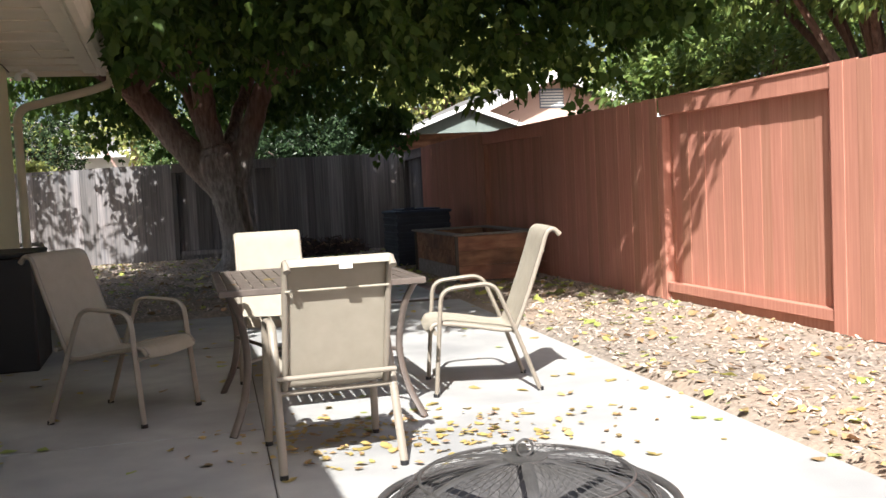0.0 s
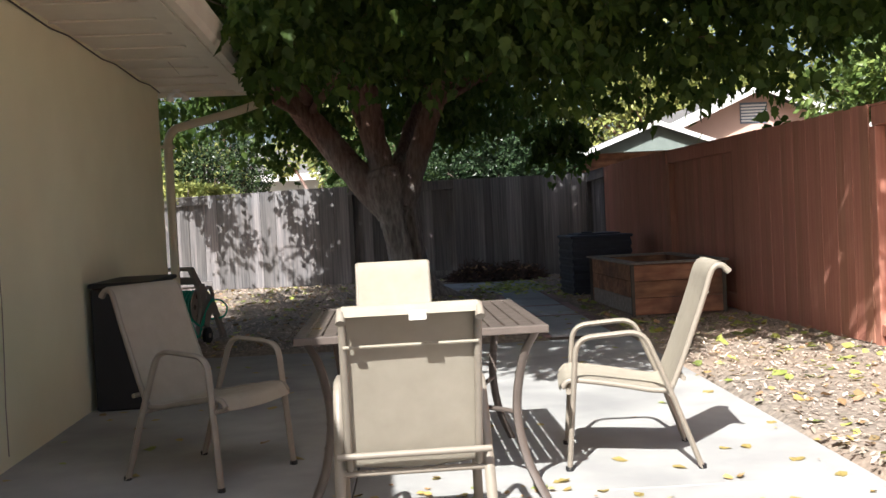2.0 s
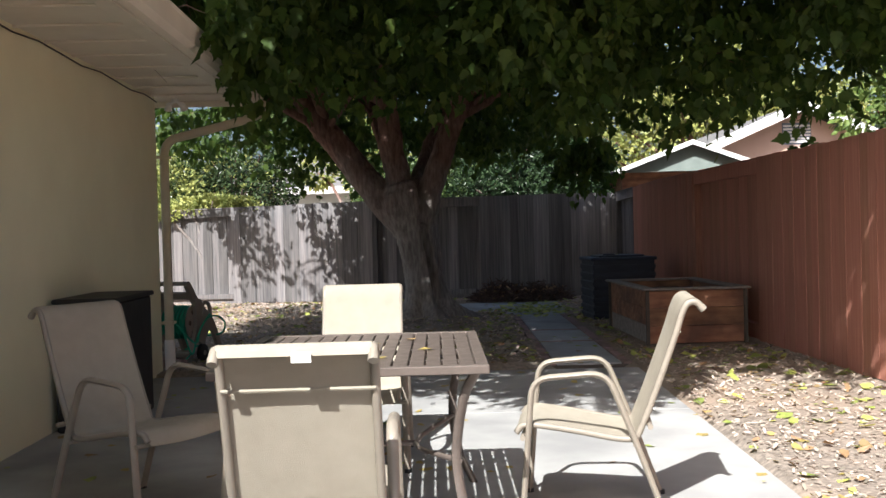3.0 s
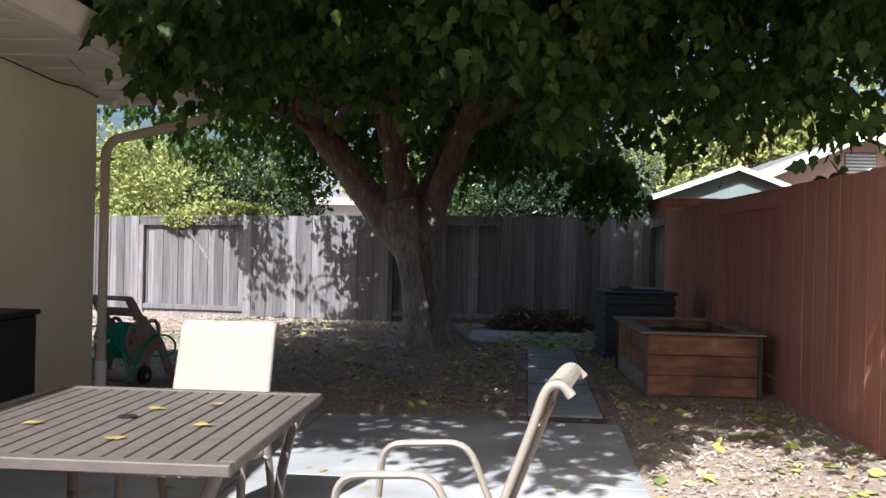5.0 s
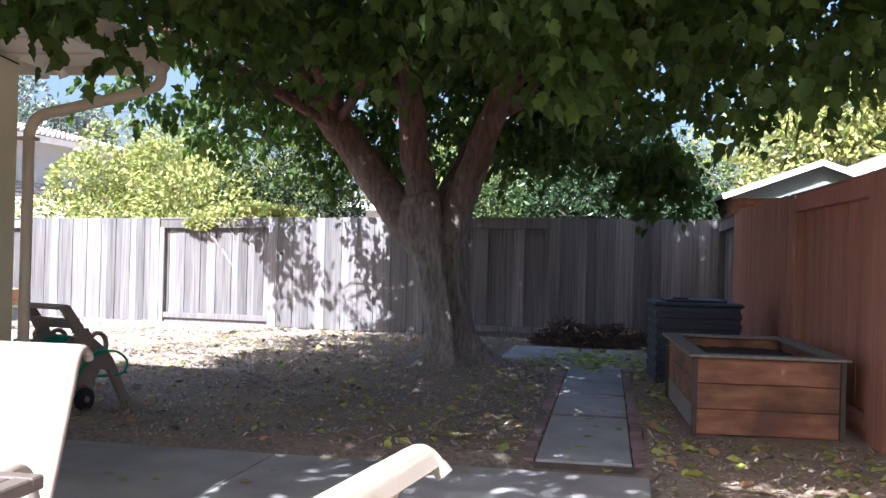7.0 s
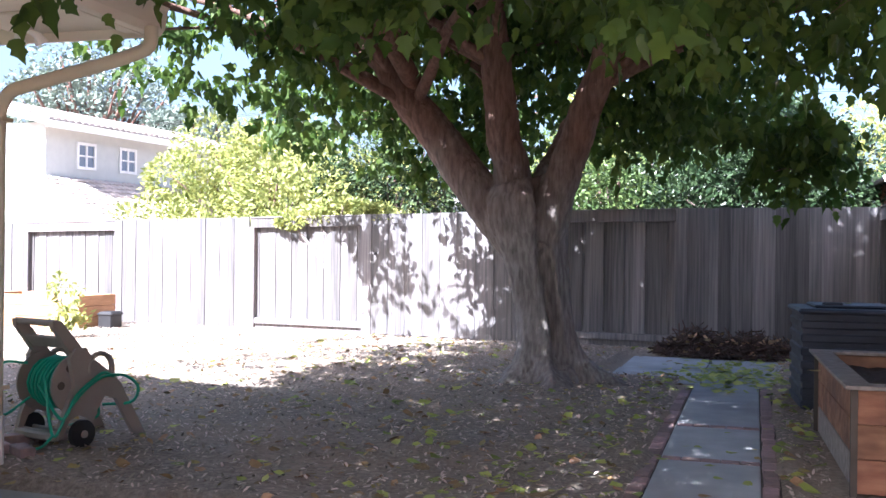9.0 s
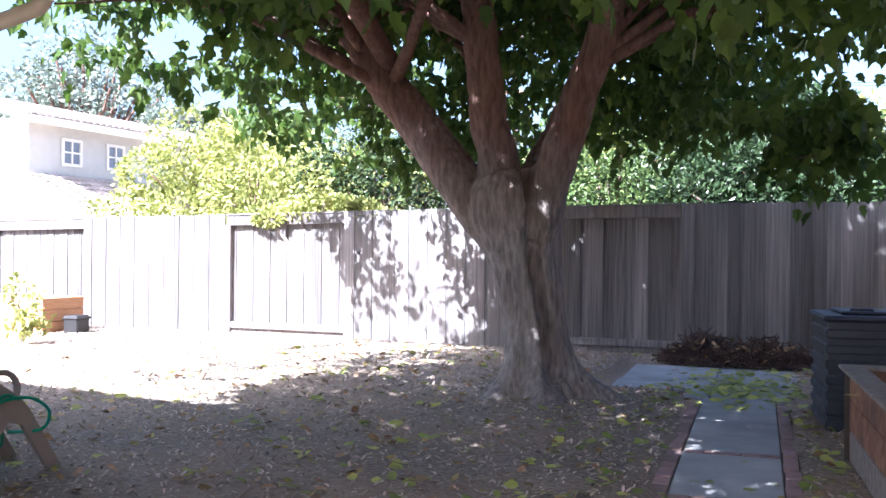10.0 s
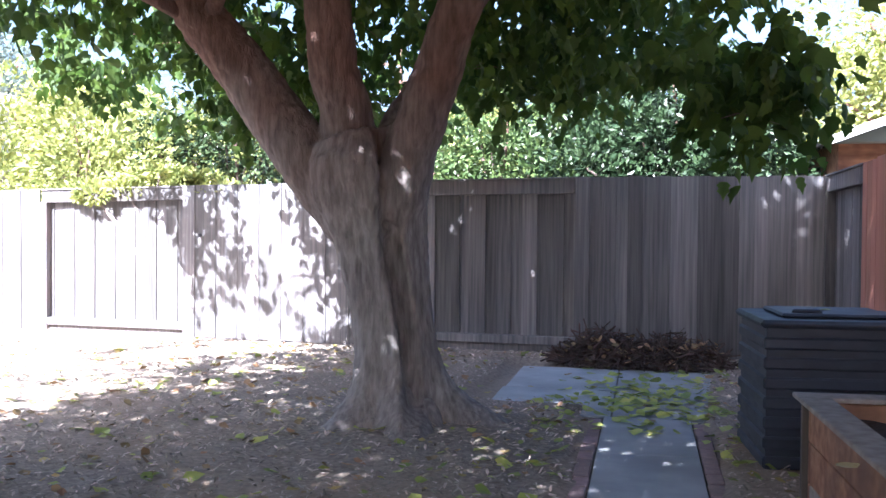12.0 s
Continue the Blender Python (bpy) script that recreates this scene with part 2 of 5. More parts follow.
    def mesh(self, name, material):
        me = bpy.data.meshes.new(name)
        me.from_pydata(self.v, [], self.f)
        me.materials.append(material)
        if any(self.smooth):
            me.polygons.foreach_set("use_smooth", self.smooth)
            me.set_sharp_from_angle(angle=radians(50))
        me.validate()
        return me


def part(name, shape, material, parent=None, label="", at=None, kind=""):
    me = shape if isinstance(shape, bpy.types.Mesh) else shape.mesh(name, material)
    ob = new(name, me)
    if parent is not None:
        ob.parent = parent
    if at is not None:
        ob.matrix_basis = at
    return tagged(ob, label, kind=kind)


def thing(name, label, category, m, group=""):
    ob = new(name)
    ob.matrix_basis = m
    ob.empty_display_size = 0.2
    return tagged(ob, label, category, group)


def smooth_path(pts, step=6, closed=False):
    """Catmull-Rom through the points."""
    P = [Vector(p) for p in pts]
    if not closed:
        P = [P[0] * 2 - P[1], *P, P[-1] * 2 - P[-2]]
        rng = range(1, len(P) - 2)
    else:
        rng = range(len(P))
    out = []
    for i in rng:
        a, b, c, d = P[(i - 1) % len(P)], P[i % len(P)], P[(i + 1) % len(P)], P[(i + 2) % len(P)]
        for k in range(step):
            t = k / step
            out.append(0.5 * (2 * b + (c - a) * t + (2 * a - 5 * b + 4 * c - d) * t * t + (3 * b - a - 3 * c + d) * t ** 3))
    if not closed:
        out.append(P[-2])
    return out


def round_path(pts, r=0.05, n=4):
    """A path of straight runs with rounded bends."""
    P = [Vector(p) for p in pts]
    out = [P[0]]
    for a, b, c in zip(P, P[1:], P[2:]):
        u, w = (a - b), (c - b)
        k = min(r, u.length / 2.1, w.length / 2.1)
        s, e = b + u.normalized() * k, b + w.normalized() * k
        for i in range(n + 1):
            t = i / n
            out.append(s * (1 - t) ** 2 + b * 2 * t * (1 - t) + e * t * t)
    out.append(P[-1])
    return out


LEAF_LOBED = ([(0, 0, 0), (0.2, 0.03, 0.03), (0.36, 0.2, 0.06), (0.25, 0.34, 0.02), (0.34, 0.52, 0.06), (0.16, 0.66, 0.02), (0, 1.02, -0.08),
               (-0.16, 0.66, 0.02), (-0.34, 0.52, 0.06), (-0.25, 0.34, 0.02), (-0.36, 0.2, 0.06), (-0.2, 0.03, 0.03)],
              [(0, 1, 2, 3), (0, 3, 4, 5), (0, 5, 6), (0, 6, 7), (0, 7, 8, 9), (0, 9, 10, 11)])
LEAF_LONG = ([(0, 0, 0), (0.24, 0.45, 0.05), (0, 1, -0.05), (-0.24, 0.45, 0.05)], [(0, 1, 2), (0, 2, 3)])


def leaf_mesh(name, places, ways, sizes, shape, material, rng):
    """Leaves: places (n, 3), ways (n, 3) along which each hangs, sizes (n). One mesh."""
    base, faces = np.array(shape[0], float), shape[1]
    n = len(places)
    y = ways / np.linalg.norm(ways, axis=1)[:, None]
    ref = rng.normal(size=(n, 3))
    x = np.cross(y, ref)
    x /= np.linalg.norm(x, axis=1)[:, None]
    z = np.cross(x, y)
    frames = np.stack([x, y, z], 1) * np.asarray(sizes)[:, None, None]
    v = (places[:, None] + np.einsum("kj,njc->nkc", base, frames)).reshape(-1, 3)
    k = len(base)
    loops, starts, at = [], [], 0
    for f in faces:
        starts.append(at)
        loops += f
        at += len(f)
    me = bpy.data.meshes.new(name)
    me.vertices.add(len(v))
    me.vertices.foreach_set("co", v.ravel())
    me.loops.add(at * n)
    me.loops.foreach_set("vertex_index", (np.array(loops)[None] + k * np.arange(n)[:, None]).ravel().astype(np.int32))
    me.polygons.add(len(faces) * n)
    me.polygons.foreach_set("loop_start", (np.array(starts)[None] + at * np.arange(n)[:, None]).ravel().astype(np.int32))
    me.update(calc_edges=True)
    me.materials.append(material)
    me.validate()
    return me


LEAN = 0.105                       # house, patio and the long fence run this much to the left for each metre ahead
TURN = math.degrees(math.atan(LEAN))
CORNER = (2.88, 15.2)              # where the two fences meet


def fence_x(y):
    return CORNER[0] + LEAN * (CORNER[1] - y)


def house_x(y):
    return -2.245 + LEAN * (6.33 - y)

# ---- ground, patio and walk ----
def in_paving(x, y):
    u = x - 2.12 - 0.055 * (6.5 - y)
    if y < 6.2 + LEAN * (x + 1.3) and u < 0.03 and x > house_x(y) - 8:
        return True
    left = 1.335 - 0.07 * (y - 6.5)
    if left < x < left + 0.82 and 6 < y < 14.6:
        return True
    return -0.15 < x < 1.7 and 12.3 < y < 14.6


def ground_z(x, y):
    along = x - 1.335 + 0.07 * (y - 6.5)
    if in_paving(x, y):
        return -0.028 if 6.6 < y < 11.9 and (along < 0.12 or along > 0.7) else -0.06
    z = 0.018 + 0.02 * noise.noise((x * 0.9, y * 0.9, 0)) + 0.008 * noise.noise((x * 5, y * 5, 3))
    d = math.hypot(x + 0.22, y - 11.1)
    return z + 0.07 * math.exp(-(d / 0.7) ** 2)


def build_ground():
    xs = [-400, -60, -25, -14] + [-12 + 0.12 * i for i in range(134)] + [5, 9, 20, 60, 400]
    ys = [-300, -60, -20, -10] + [-6 + 0.12 * i for i in range(180)] + [16, 20, 40, 120, 900]
    s = Shape()
    inner = lambda x, y: -12.1 < x < 4.6 and -6.1 < y < 15.6
    s.v = [(x, y, ground_z(x, y) if inner(x, y) else 0.0) for y in ys for x in xs]
    w = len(xs)
    s.f = [(j * w + i, j * w + i + 1, (j + 1) * w + i + 1, (j + 1) * w + i) for j in range(len(ys) - 1) for i in range(w - 1)]
    s.smooth = [True] * len(s.f)
    part("ground", s, M_MULCH, label="brown bark mulch ground strewn with wood chips", kind="structure")


build_ground()
FLOOR = Matrix.Translation((-2.245, 6.33, 0)) @ Matrix.Rotation(math.atan(LEAN), 4, "Z")
patio = new("patio")
tagged(patio, "pale grey concrete patio of large slabs", kind="structure")
patio.matrix_basis = Matrix.Translation((-2.22, 6.28, 0)) @ Matrix.Rotation(math.atan(0.055), 4, "Z")
# slabs in the patio's own frame: x away from the house wall, y along it
cols, rows_y = [(-7.0, -3.0), (-3.0, 0.0), (0.0, 2.06), (2.06, 4.36)], [(-14, -11.4), (-11.4, -8.4), (-8.4, -5.2), (-5.2, -2.3), (-2.3, -0.28)]
for xa, xb in cols:
    for ya, yb in rows_y:
        if xb < 0 and yb < -0.3:
            continue
        part("slab", Shape().box(xa + 0.003, xb - 0.003, ya + 0.003, yb - 0.003, -0.1, 0.0, b=0.005), M_CONC, patio)
part("joint_bed", Shape().box(-7, 4.35, -14, -0.29, -0.12, -0.01), M_JOINT, patio)

walkway = new("walkway")
tagged(walkway, "concrete slab walkway edged with red bricks", kind="structure")
WALK = Matrix.Translation((1.335, 6.5, 0)) @ Matrix.Rotation(math.atan(0.07), 4, "Z")
walkway.matrix_basis = WALK
for a, b in ((0.03, 1.78), (1.875, 3.02), (3.115, 4.3), (4.3, 5.45)):
    part("slab", Shape().box(0.1, 0.7, a + 0.006, b - 0.006, -0.08, 0.0, b=0.006), M_SLATE, walkway)
part("joint_bed", Shape().box(0.0, 0.81, 0.03, 5.45, -0.1, -0.018), M_JOINT, walkway)
for xa, xb, ya, yb in ((-0.8, 0.15, 5.46, 6.6), (0.15, 1.1, 5.46, 6.6), (-0.78, 0.15, 6.6, 7.85), (0.15, 1.1, 6.6, 7.85)):
    part("slab", Shape().box(xa + 0.006, xb - 0.006, ya + 0.006, yb - 0.006, -0.08, -0.004, b=0.006), M_SLATE, walkway)

# ---- fences ----
def fence(name, label, m, length, top, sections, wood, seed, wood_of=None, relief=0.012):
    """Along local x; the seen side faces -y. sections: (start, end, recessed)."""
    f = thing(name, label, "fence", m)
    rng = random.Random(seed)
    kinds = {}

    def picket(w, h, k):
        key = (round(w, 3), k)
        if key not in kinds:
            s = Shape()
            s.box(0, w - 0.004, -0.009, 0.009, 0, 1, b=0.0)
            kinds[key] = s.mesh("picket", wood)
        ob = new("picket", kinds[key])
        ob.parent = f
        return ob

    for a, b, recessed in sections:
        x = a
        n = max(1, round((b - a) / 0.14))
        w = (b - a) / n
        for i in range(n):
            z = top(x)
            if recessed:
                lap = 0.024 if relief > 0.01 else 0.008
                ob = picket(w + (lap if i % 2 == 0 else 0.006), 1, 0)
                lo, hi = 0.06, z - 0.12
                ob.matrix_basis = Matrix.Translation((x - (lap / 2 if i % 2 == 0 else 0.003), 0.033 + ((0.013 if relief > 0.01 else 0.004) if i % 2 else 0) + rng.uniform(-0.002, 0.002), lo)) @ Matrix.Rotation(rng.uniform(-0.004, 0.004), 4, "Y") @ Matrix.Diagonal((1, 1, hi - lo, 1))
            else:
                ob = picket(w + (0.018 if i % 2 == 0 and relief > 0.01 else 0.0), 1, i % 2)
                lo = 0.02 + rng.uniform(-0.008, 0.01)
                hi = z + rng.uniform(-0.008, 0.006)
                ob.matrix_basis = Matrix.Translation((x - (0.009 if i % 2 == 0 and relief > 0.01 else 0.0), -0.055 + (relief if i % 2 else 0) + rng.uniform(-0.0015, 0.0015), lo)) @ Matrix.Rotation(rng.uniform(-0.003, 0.003), 4, "Y") @ Matrix.Diagonal((1, 1, hi - lo, 1))
            if wood_of:
                ob.material_slots[0].link = "OBJECT"
                ob.material_slots[0].material = wood_of(x)
            x += w
        if recessed:
            z = (top(a) + top(b)) / 2
            tilt = math.atan((top(b) - top(a)) / (b - a))
            w_here = wood_of((a + b) / 2) if wood_of else wood
            for nm, y0, y1, z0, z1 in (("top_rail", -0.05, 0.02, -0.17, -0.02), ("rail_cap", -0.065, 0.03, -0.02, 0.0)):
                s = Shape().box(0.02, (b - a) - 0.012, y0, y1, z0, z1, Matrix.Rotation(-tilt, 4, "Y"), b=0.004)
                part(nm, s, w_here, f, at=Matrix.Translation((a, 0, top(a))))
            part("bottom_rail", Shape().box(a + 0.1, b - 0.012, -0.055, 0.02, 0.1, 0.19, b=0.005), w_here, f)
            part("kickboard", Shape().box(a + 0.1, b - 0.012, -0.012, 0.01, -0.03, 0.1), w_here, f)
            part("post", Shape().box(a + 0.004, a + 0.095, -0.06, 0.03, -0.05, z - 0.175, b=0.006), w_here, f)
        else:
            for z0 in (0.25, 1.45):
                part("rail", Shape().box(a, b, -0.03, 0.01, z0, z0 + 0.09), wood_of((a + b) / 2) if wood_of else wood, f)
    return f


def back_top(x):
    return 1.875 if x > 0.3 else 1.79 + 0.0187 * (x + 4.2) * (1.0 if x < -4.2 else 1.0) + 0.01


sections, x = [], -15.37
secs = []
for k in range(-2, 2):
    p = -6.2 + 4.6 * k
    secs += [(p, p + 1.99, True), (p + 1.99, p + 4.6, False)]
secs = [(a, min(b, 2.86), r) for a, b, r in secs if a < 2.8]
secs = [(-17.0, -15.4, False)] + secs
fence("back_fence", "weathered grey-brown wooden picket fence with recessed panels", Matrix.Translation((0, 15.2, 0)), 20, back_top, secs, M_GREY, 3)
# the long fence runs towards the walk's start: its local x goes that way
away = math.atan2(-1, LEAN)
RF = Matrix.Translation((*CORNER, 0)) @ Matrix.Rotation(away, 4, "Z")
q = math.hypot(1, LEAN)
ys = [15.15, 13.7, 10.25, 7.87, 4.95, 2.45, -0.5, -3.0, -6.0, -8.5, -10.2]
rs = [(( 15.2 - a) * q, (15.2 - b) * q, i % 2 == 0) for i, (a, b) in enumerate(zip(ys, ys[1:]))]
fence("long_fence", "red-brown stained wooden picket fence with recessed panels", RF, 25, lambda x: 1.88 + 0.06 * min(1, x / 3), rs, M_REDWOOD, 5, wood_of=lambda x: M_GREY if x < 1.5 * q else M_REDWOOD, relief=0.003)

# ---- house ----
def build_house():
    m = FLOOR
    w = part("wall_side", Shape().box(-0.25, 0, -17, 0, -0.1, 2.6), M_STUCCO, label="pale yellow stucco house wall", kind="structure")
    w.matrix_basis = m
    w = part("wall_gable", Shape().box(-9, -0.25, -0.25, 0, -0.1, 2.6), M_STUCCO, label="pale yellow stucco end wall", kind="structure")
    w.matrix_basis = m
    roof = thing("eaves", "cream-painted boarded eaves with a gutter under a shingled roof", "roof", m @ Matrix.Translation((-0.06, 0, 0)))
    for i in range(35):
        y = 0.35 - i * 0.5
        part("soffit_panel", Shape().box(0.0, 0.75, y - 0.497, y, 2.575, 2.595, b=0.003), M_TRIM, roof)
        part("batten", Shape().box(0.005, 0.75, y - 0.515, y - 0.485, 2.56, 2.574, b=0.003), M_TRIM, roof)
    part("outer_board", Shape().box(0.752, 0.878, -17, 0.35, 2.545, 2.57, b=0.004), M_TRIM, roof)
    part("fascia", Shape().box(0.88, 0.9, -17, 0.35, 2.52, 2.7), M_TRIM, roof)
    part("end_board", Shape().box(-0.3, 0.9, 0.352, 0.376, 2.52, 2.72), M_TRIM, roof)
    g = [(x - 0.3, z) for x, z in ((1.202, 2.68), (1.202, 2.53), (1.23, 2.515), (1.28, 2.52), (1.31, 2.56), (1.325, 2.66), (1.34, 2.68), (1.315, 2.68), (1.3, 2.57), (1.27, 2.535), (1.235, 2.53), (1.215, 2.545), (1.215, 2.68))]
    part("gutter", Shape().prism(g, -17, 0.36), M_TRIM, roof, "cream metal gutter")
    top = Shape()
    top.prism([(-6, 4.4), (0.94, 2.7), (0.94, 2.72), (-6, 4.46)], -17, 0.42)
    top.prism([(-6, 4.4), (-13, 2.71), (-13, 2.735), (-6, 4.46)], -17, 0.42)
    part("roof_deck", top, M_SHINGLE, roof)
    gab = Shape().prism([(-9, 2.6), (0.0, 2.6), (-0.0, 2.98), (-6, 4.39), (-9, 3.7)], -0.25, 0)
    part("gable", gab, M_STUCCO, roof)
    d = thing("downspout", "cream rectangular metal downspout with a white foot", "downspout", m)
    path = round_path([(0.96, 0.2, 2.54), (0.96, 0.2, 2.42), (0.76, 0.17, 2.35), (0.12, 0.06, 2.18), (0.06, 0.05, 2.08), (0.06, 0.05, 0.28)], 0.07)
    part("pipe", Shape().tube(path, 0.042, 10, 0.8), M_DOWN, d)
    part("foot", Shape().tube([(0.06, 0.05, 0.3), (0.06, 0.05, 0.0)], 0.05, 10, 0.85), M_WHITE, d, "white plastic foot")
    for z in (0.45, 2.0):
        part("strap", Shape().box(0.0, 0.115, 0.0, 0.1, z, z + 0.025), M_DOWN, d)
    c = thing("wall_cable", "thin dark cable along the top of the house wall", "cable", m)
    pts = [(0.02, -16 + 0.4 * i, 2.545 - 0.012 * (i % 3)) for i in range(40)] + [(0.03, -0.05, 2.52)]
    part("cable", Shape().tube(pts, 0.006, 5), M_CABLE, c)
    pts = [(0.012, -4.28 + 0.02 * math.sin(k * 1.3), 2.5 - 0.27 * k) for k in range(10)]
    part("cable_drop", Shape().tube(pts, 0.0028, 5), M_REEL, c)
    lamp = thing("flood_lamp", "white twin flood lamp under the eaves", "lamp", m @ Matrix.Translation((0.15, 0.16, 2.574)) @ Matrix.Diagonal((0.7, 0.7, 0.7, 1)))
    part("base", Shape().tube([(0, 0, 0), (0, 0, -0.05)], 0.05, 12), M_WHITE, lamp)
    for dx in (-0.09, 0.09):
        part("head", Shape().tube([(dx * 0.4, 0, -0.05), (dx, 0.02, -0.07), (dx * 1.2, 0.06, -0.14)], [0.02, 0.035, 0.055], 12), M_WHITE, lamp)


build_house()

# ---- patio furniture ----
def chair(label, m, group="patio chairs round the table"):
    c = thing("patio_chair", label, "chair", m, group)
    w = 0.265
    for s in (-1, 1):
        arm = round_path([(s * w, 0.28, 0.0), (s * (w - 0.01), 0.225, 0.62), (s * (w - 0.01), -0.085, 0.645), (s * (w - 0.005), -0.2, 0.36), (s * w, -0.33, 0.0)], 0.075, 5)
        part("arm_frame", Shape().tube(arm, 0.019, 8, 0.7), M_FRAME, c)
        rail = smooth_path([(s * 0.225, 0.3, 0.385), (s * 0.225, 0.25, 0.42), (s * 0.225, 0.05, 0.395), (s * 0.225, -0.17, 0.36), (s * 0.225, -0.23, 0.42), (s * 0.222, -0.36, 0.76), (s * 0.222, -0.405, 0.895), (s * 0.222, -0.43, 0.93), (s * 0.222, -0.46, 0.932), (s * 0.222, -0.482, 0.91)], 4)
        part("side_rail", Shape().tube(rail, 0.014, 8), M_FRAME, c)
        part("end_cap", Shape().tube([(s * 0.222, -0.477, 0.916), (s * 0.222, -0.491, 0.9)], 0.0165, 8), M_FRAME, c)
    for y, z in ((0.27, 0.37), (-0.2, 0.345), (-0.26, 0.42)):
        part("stretcher", Shape().tube([(-w, y, z), (w, y, z)], 0.012, 8), M_FRAME, c)
    part("top_bar", Shape().tube([(-0.222, -0.463, 0.928), (0.222, -0.463, 0.928)], 0.012, 8), M_FRAME, c)
    prof = smooth_path([(0, 0.31, 0.37), (0, 0.25, 0.428), (0, 0.05, 0.4), (0, -0.17, 0.366), (0, -0.225, 0.43), (0, -0.35, 0.76), (0, -0.395, 0.895), (0, -0.425, 0.938), (0, -0.463, 0.945), (0, -0.484, 0.918)], 4)
    s = Shape()
    cols = 6
    for layer in (0, 0.004):
        v = []
        for p in prof:
            for i in range(cols + 1):
                u = i / cols * 2 - 1
                v.append((u * 0.218, p.y + layer, p.z + layer - (0.012 if p.z < 0.85 else 0.0) * (1 - u * u)))
        n = cols + 1
        f = [(k * n + i, k * n + i + 1, (k + 1) * n + i + 1, (k + 1) * n + i) for k in range(len(prof) - 1) for i in range(cols)]
        s.add(v, f, True)
    part("sling", s, M_SLING, c, "tan woven sling")
    part("hem", Shape().tube([(-0.222, -0.392, 0.81), (0.222, -0.392, 0.81)], 0.006, 6), M_SLING, c)
    for sx in (-1, 1):
        for y in (0.28, -0.33):
            part("foot", Shape().tube([(sx * w, y, 0.0), (sx * w, y, 0.02)], 0.019, 8), M_BLACK, c)
    return c


tag_chair = chair("tan sling patio chair drawn up to the brown slatted table", pose(0.445, 0.61, 0, 0, 0, 6))
chair("tan sling patio chair in full sun, facing the brown table", pose(1.405, 1.84, 0, 0, 0, 86))
chair("sunlit tan sling patio chair behind the brown table", pose(0.225, 2.76, 0, 0, 0, 185))
chair("shaded tan sling patio chair turned away from the stucco wall", pose(-0.63, 1.833, 0, 0, 0, -118))

part("label_tag", Shape().box(-0.005, 0.05, -0.492, -0.488, 0.9, 0.93), M_WHITE, tag_chair, "small white label tag")


def table():
    t = thing("patio_table", "rectangular brown metal patio table with a slatted top and curved legs", "table", pose(0.42, 1.69, 0, 0, 0, 5))
    w, d, z = 0.53, 0.635, 0.75
    for q in (-1, 1):
        part("edge", Shape().box(-w, w, -0.024, 0.024, z - 0.034, z, Matrix.Translation((0, q * (d - 0.024), 0)), b=0.004), M_TABLE, t)
        part("edge", Shape().box(-0.024, 0.024, -d + 0.05, d - 0.05, z - 0.034, z, Matrix.Translation((q * (w - 0.024), 0, 0)), b=0.004), M_TABLE, t)
    n = 15
    pitch = (2 * w - 0.1) / n
    me = Shape().box(-pitch / 2 + 0.0045, pitch / 2 - 0.0045, -d + 0.05, d - 0.05, z - 0.012, z - 0.002, b=0.002).mesh("slat", M_TABLE)
    for i in range(n):
        part("slat", me, M_TABLE, t, at=Matrix.Translation((-w + 0.05 + pitch * (i + 0.5), 0, 0)))
    for y in (-0.35, 0.0, 0.35):
        part("cross_bar", Shape().box(-w + 0.05, w - 0.05, y - 0.015, y + 0.015, z - 0.032, z - 0.013), M_TABLE, t)
    for sx in (-1, 1):
        for sy in (-1, 1):
            pts = smooth_path([(sx * (w - 0.05), sy * (d - 0.06), z - 0.03), (sx * (w - 0.1), sy * (d - 0.11), 0.6), (sx * (w - 0.13), sy * (d - 0.15), 0.38), (sx * (w - 0.1), sy * (d - 0.12), 0.17), (sx * (w - 0.03), sy * (d - 0.05), 0.0)], 5)
            part("leg", Shape().tube(pts, 0.024, 8, 0.7), M_TABLE, t)
    for q in (-1, 1):
        part("stretcher", Shape().tube(smooth_path([(q * (w - 0.12), -d + 0.14, 0.36), (q * (w - 0.3), 0, 0.33), (q * (w - 0.12), d - 0.14, 0.36)], 4), 0.012, 8), M_TABLE, t)
    part("stretcher", Shape().tube([(-w + 0.3, 0, 0.33), (w - 0.3, 0, 0.33)], 0.012, 8), M_TABLE, t)
    part("umbrella_plug", Shape().tube([(0, 0, z - 0.004), (0, 0, z + 0.004)], 0.032, 16), M_BLACK, t)


table()


def storage_box():
    b = thing("storage_box", "black plastic storage box standing against the stucco wall", "storage box", FLOOR @ Matrix.Translation((0.045, -2.36, 0)))
    part("body", Shape().box(0, 0.4, -0.42, 0.42, 0, 0.84, b=0.012), M_BLACK, b)
    part("lid", Shape().box(-0.01, 0.42, -0.44, 0.44, 0.842, 0.875, b=0.01), M_BLACK, b)


storage_box()


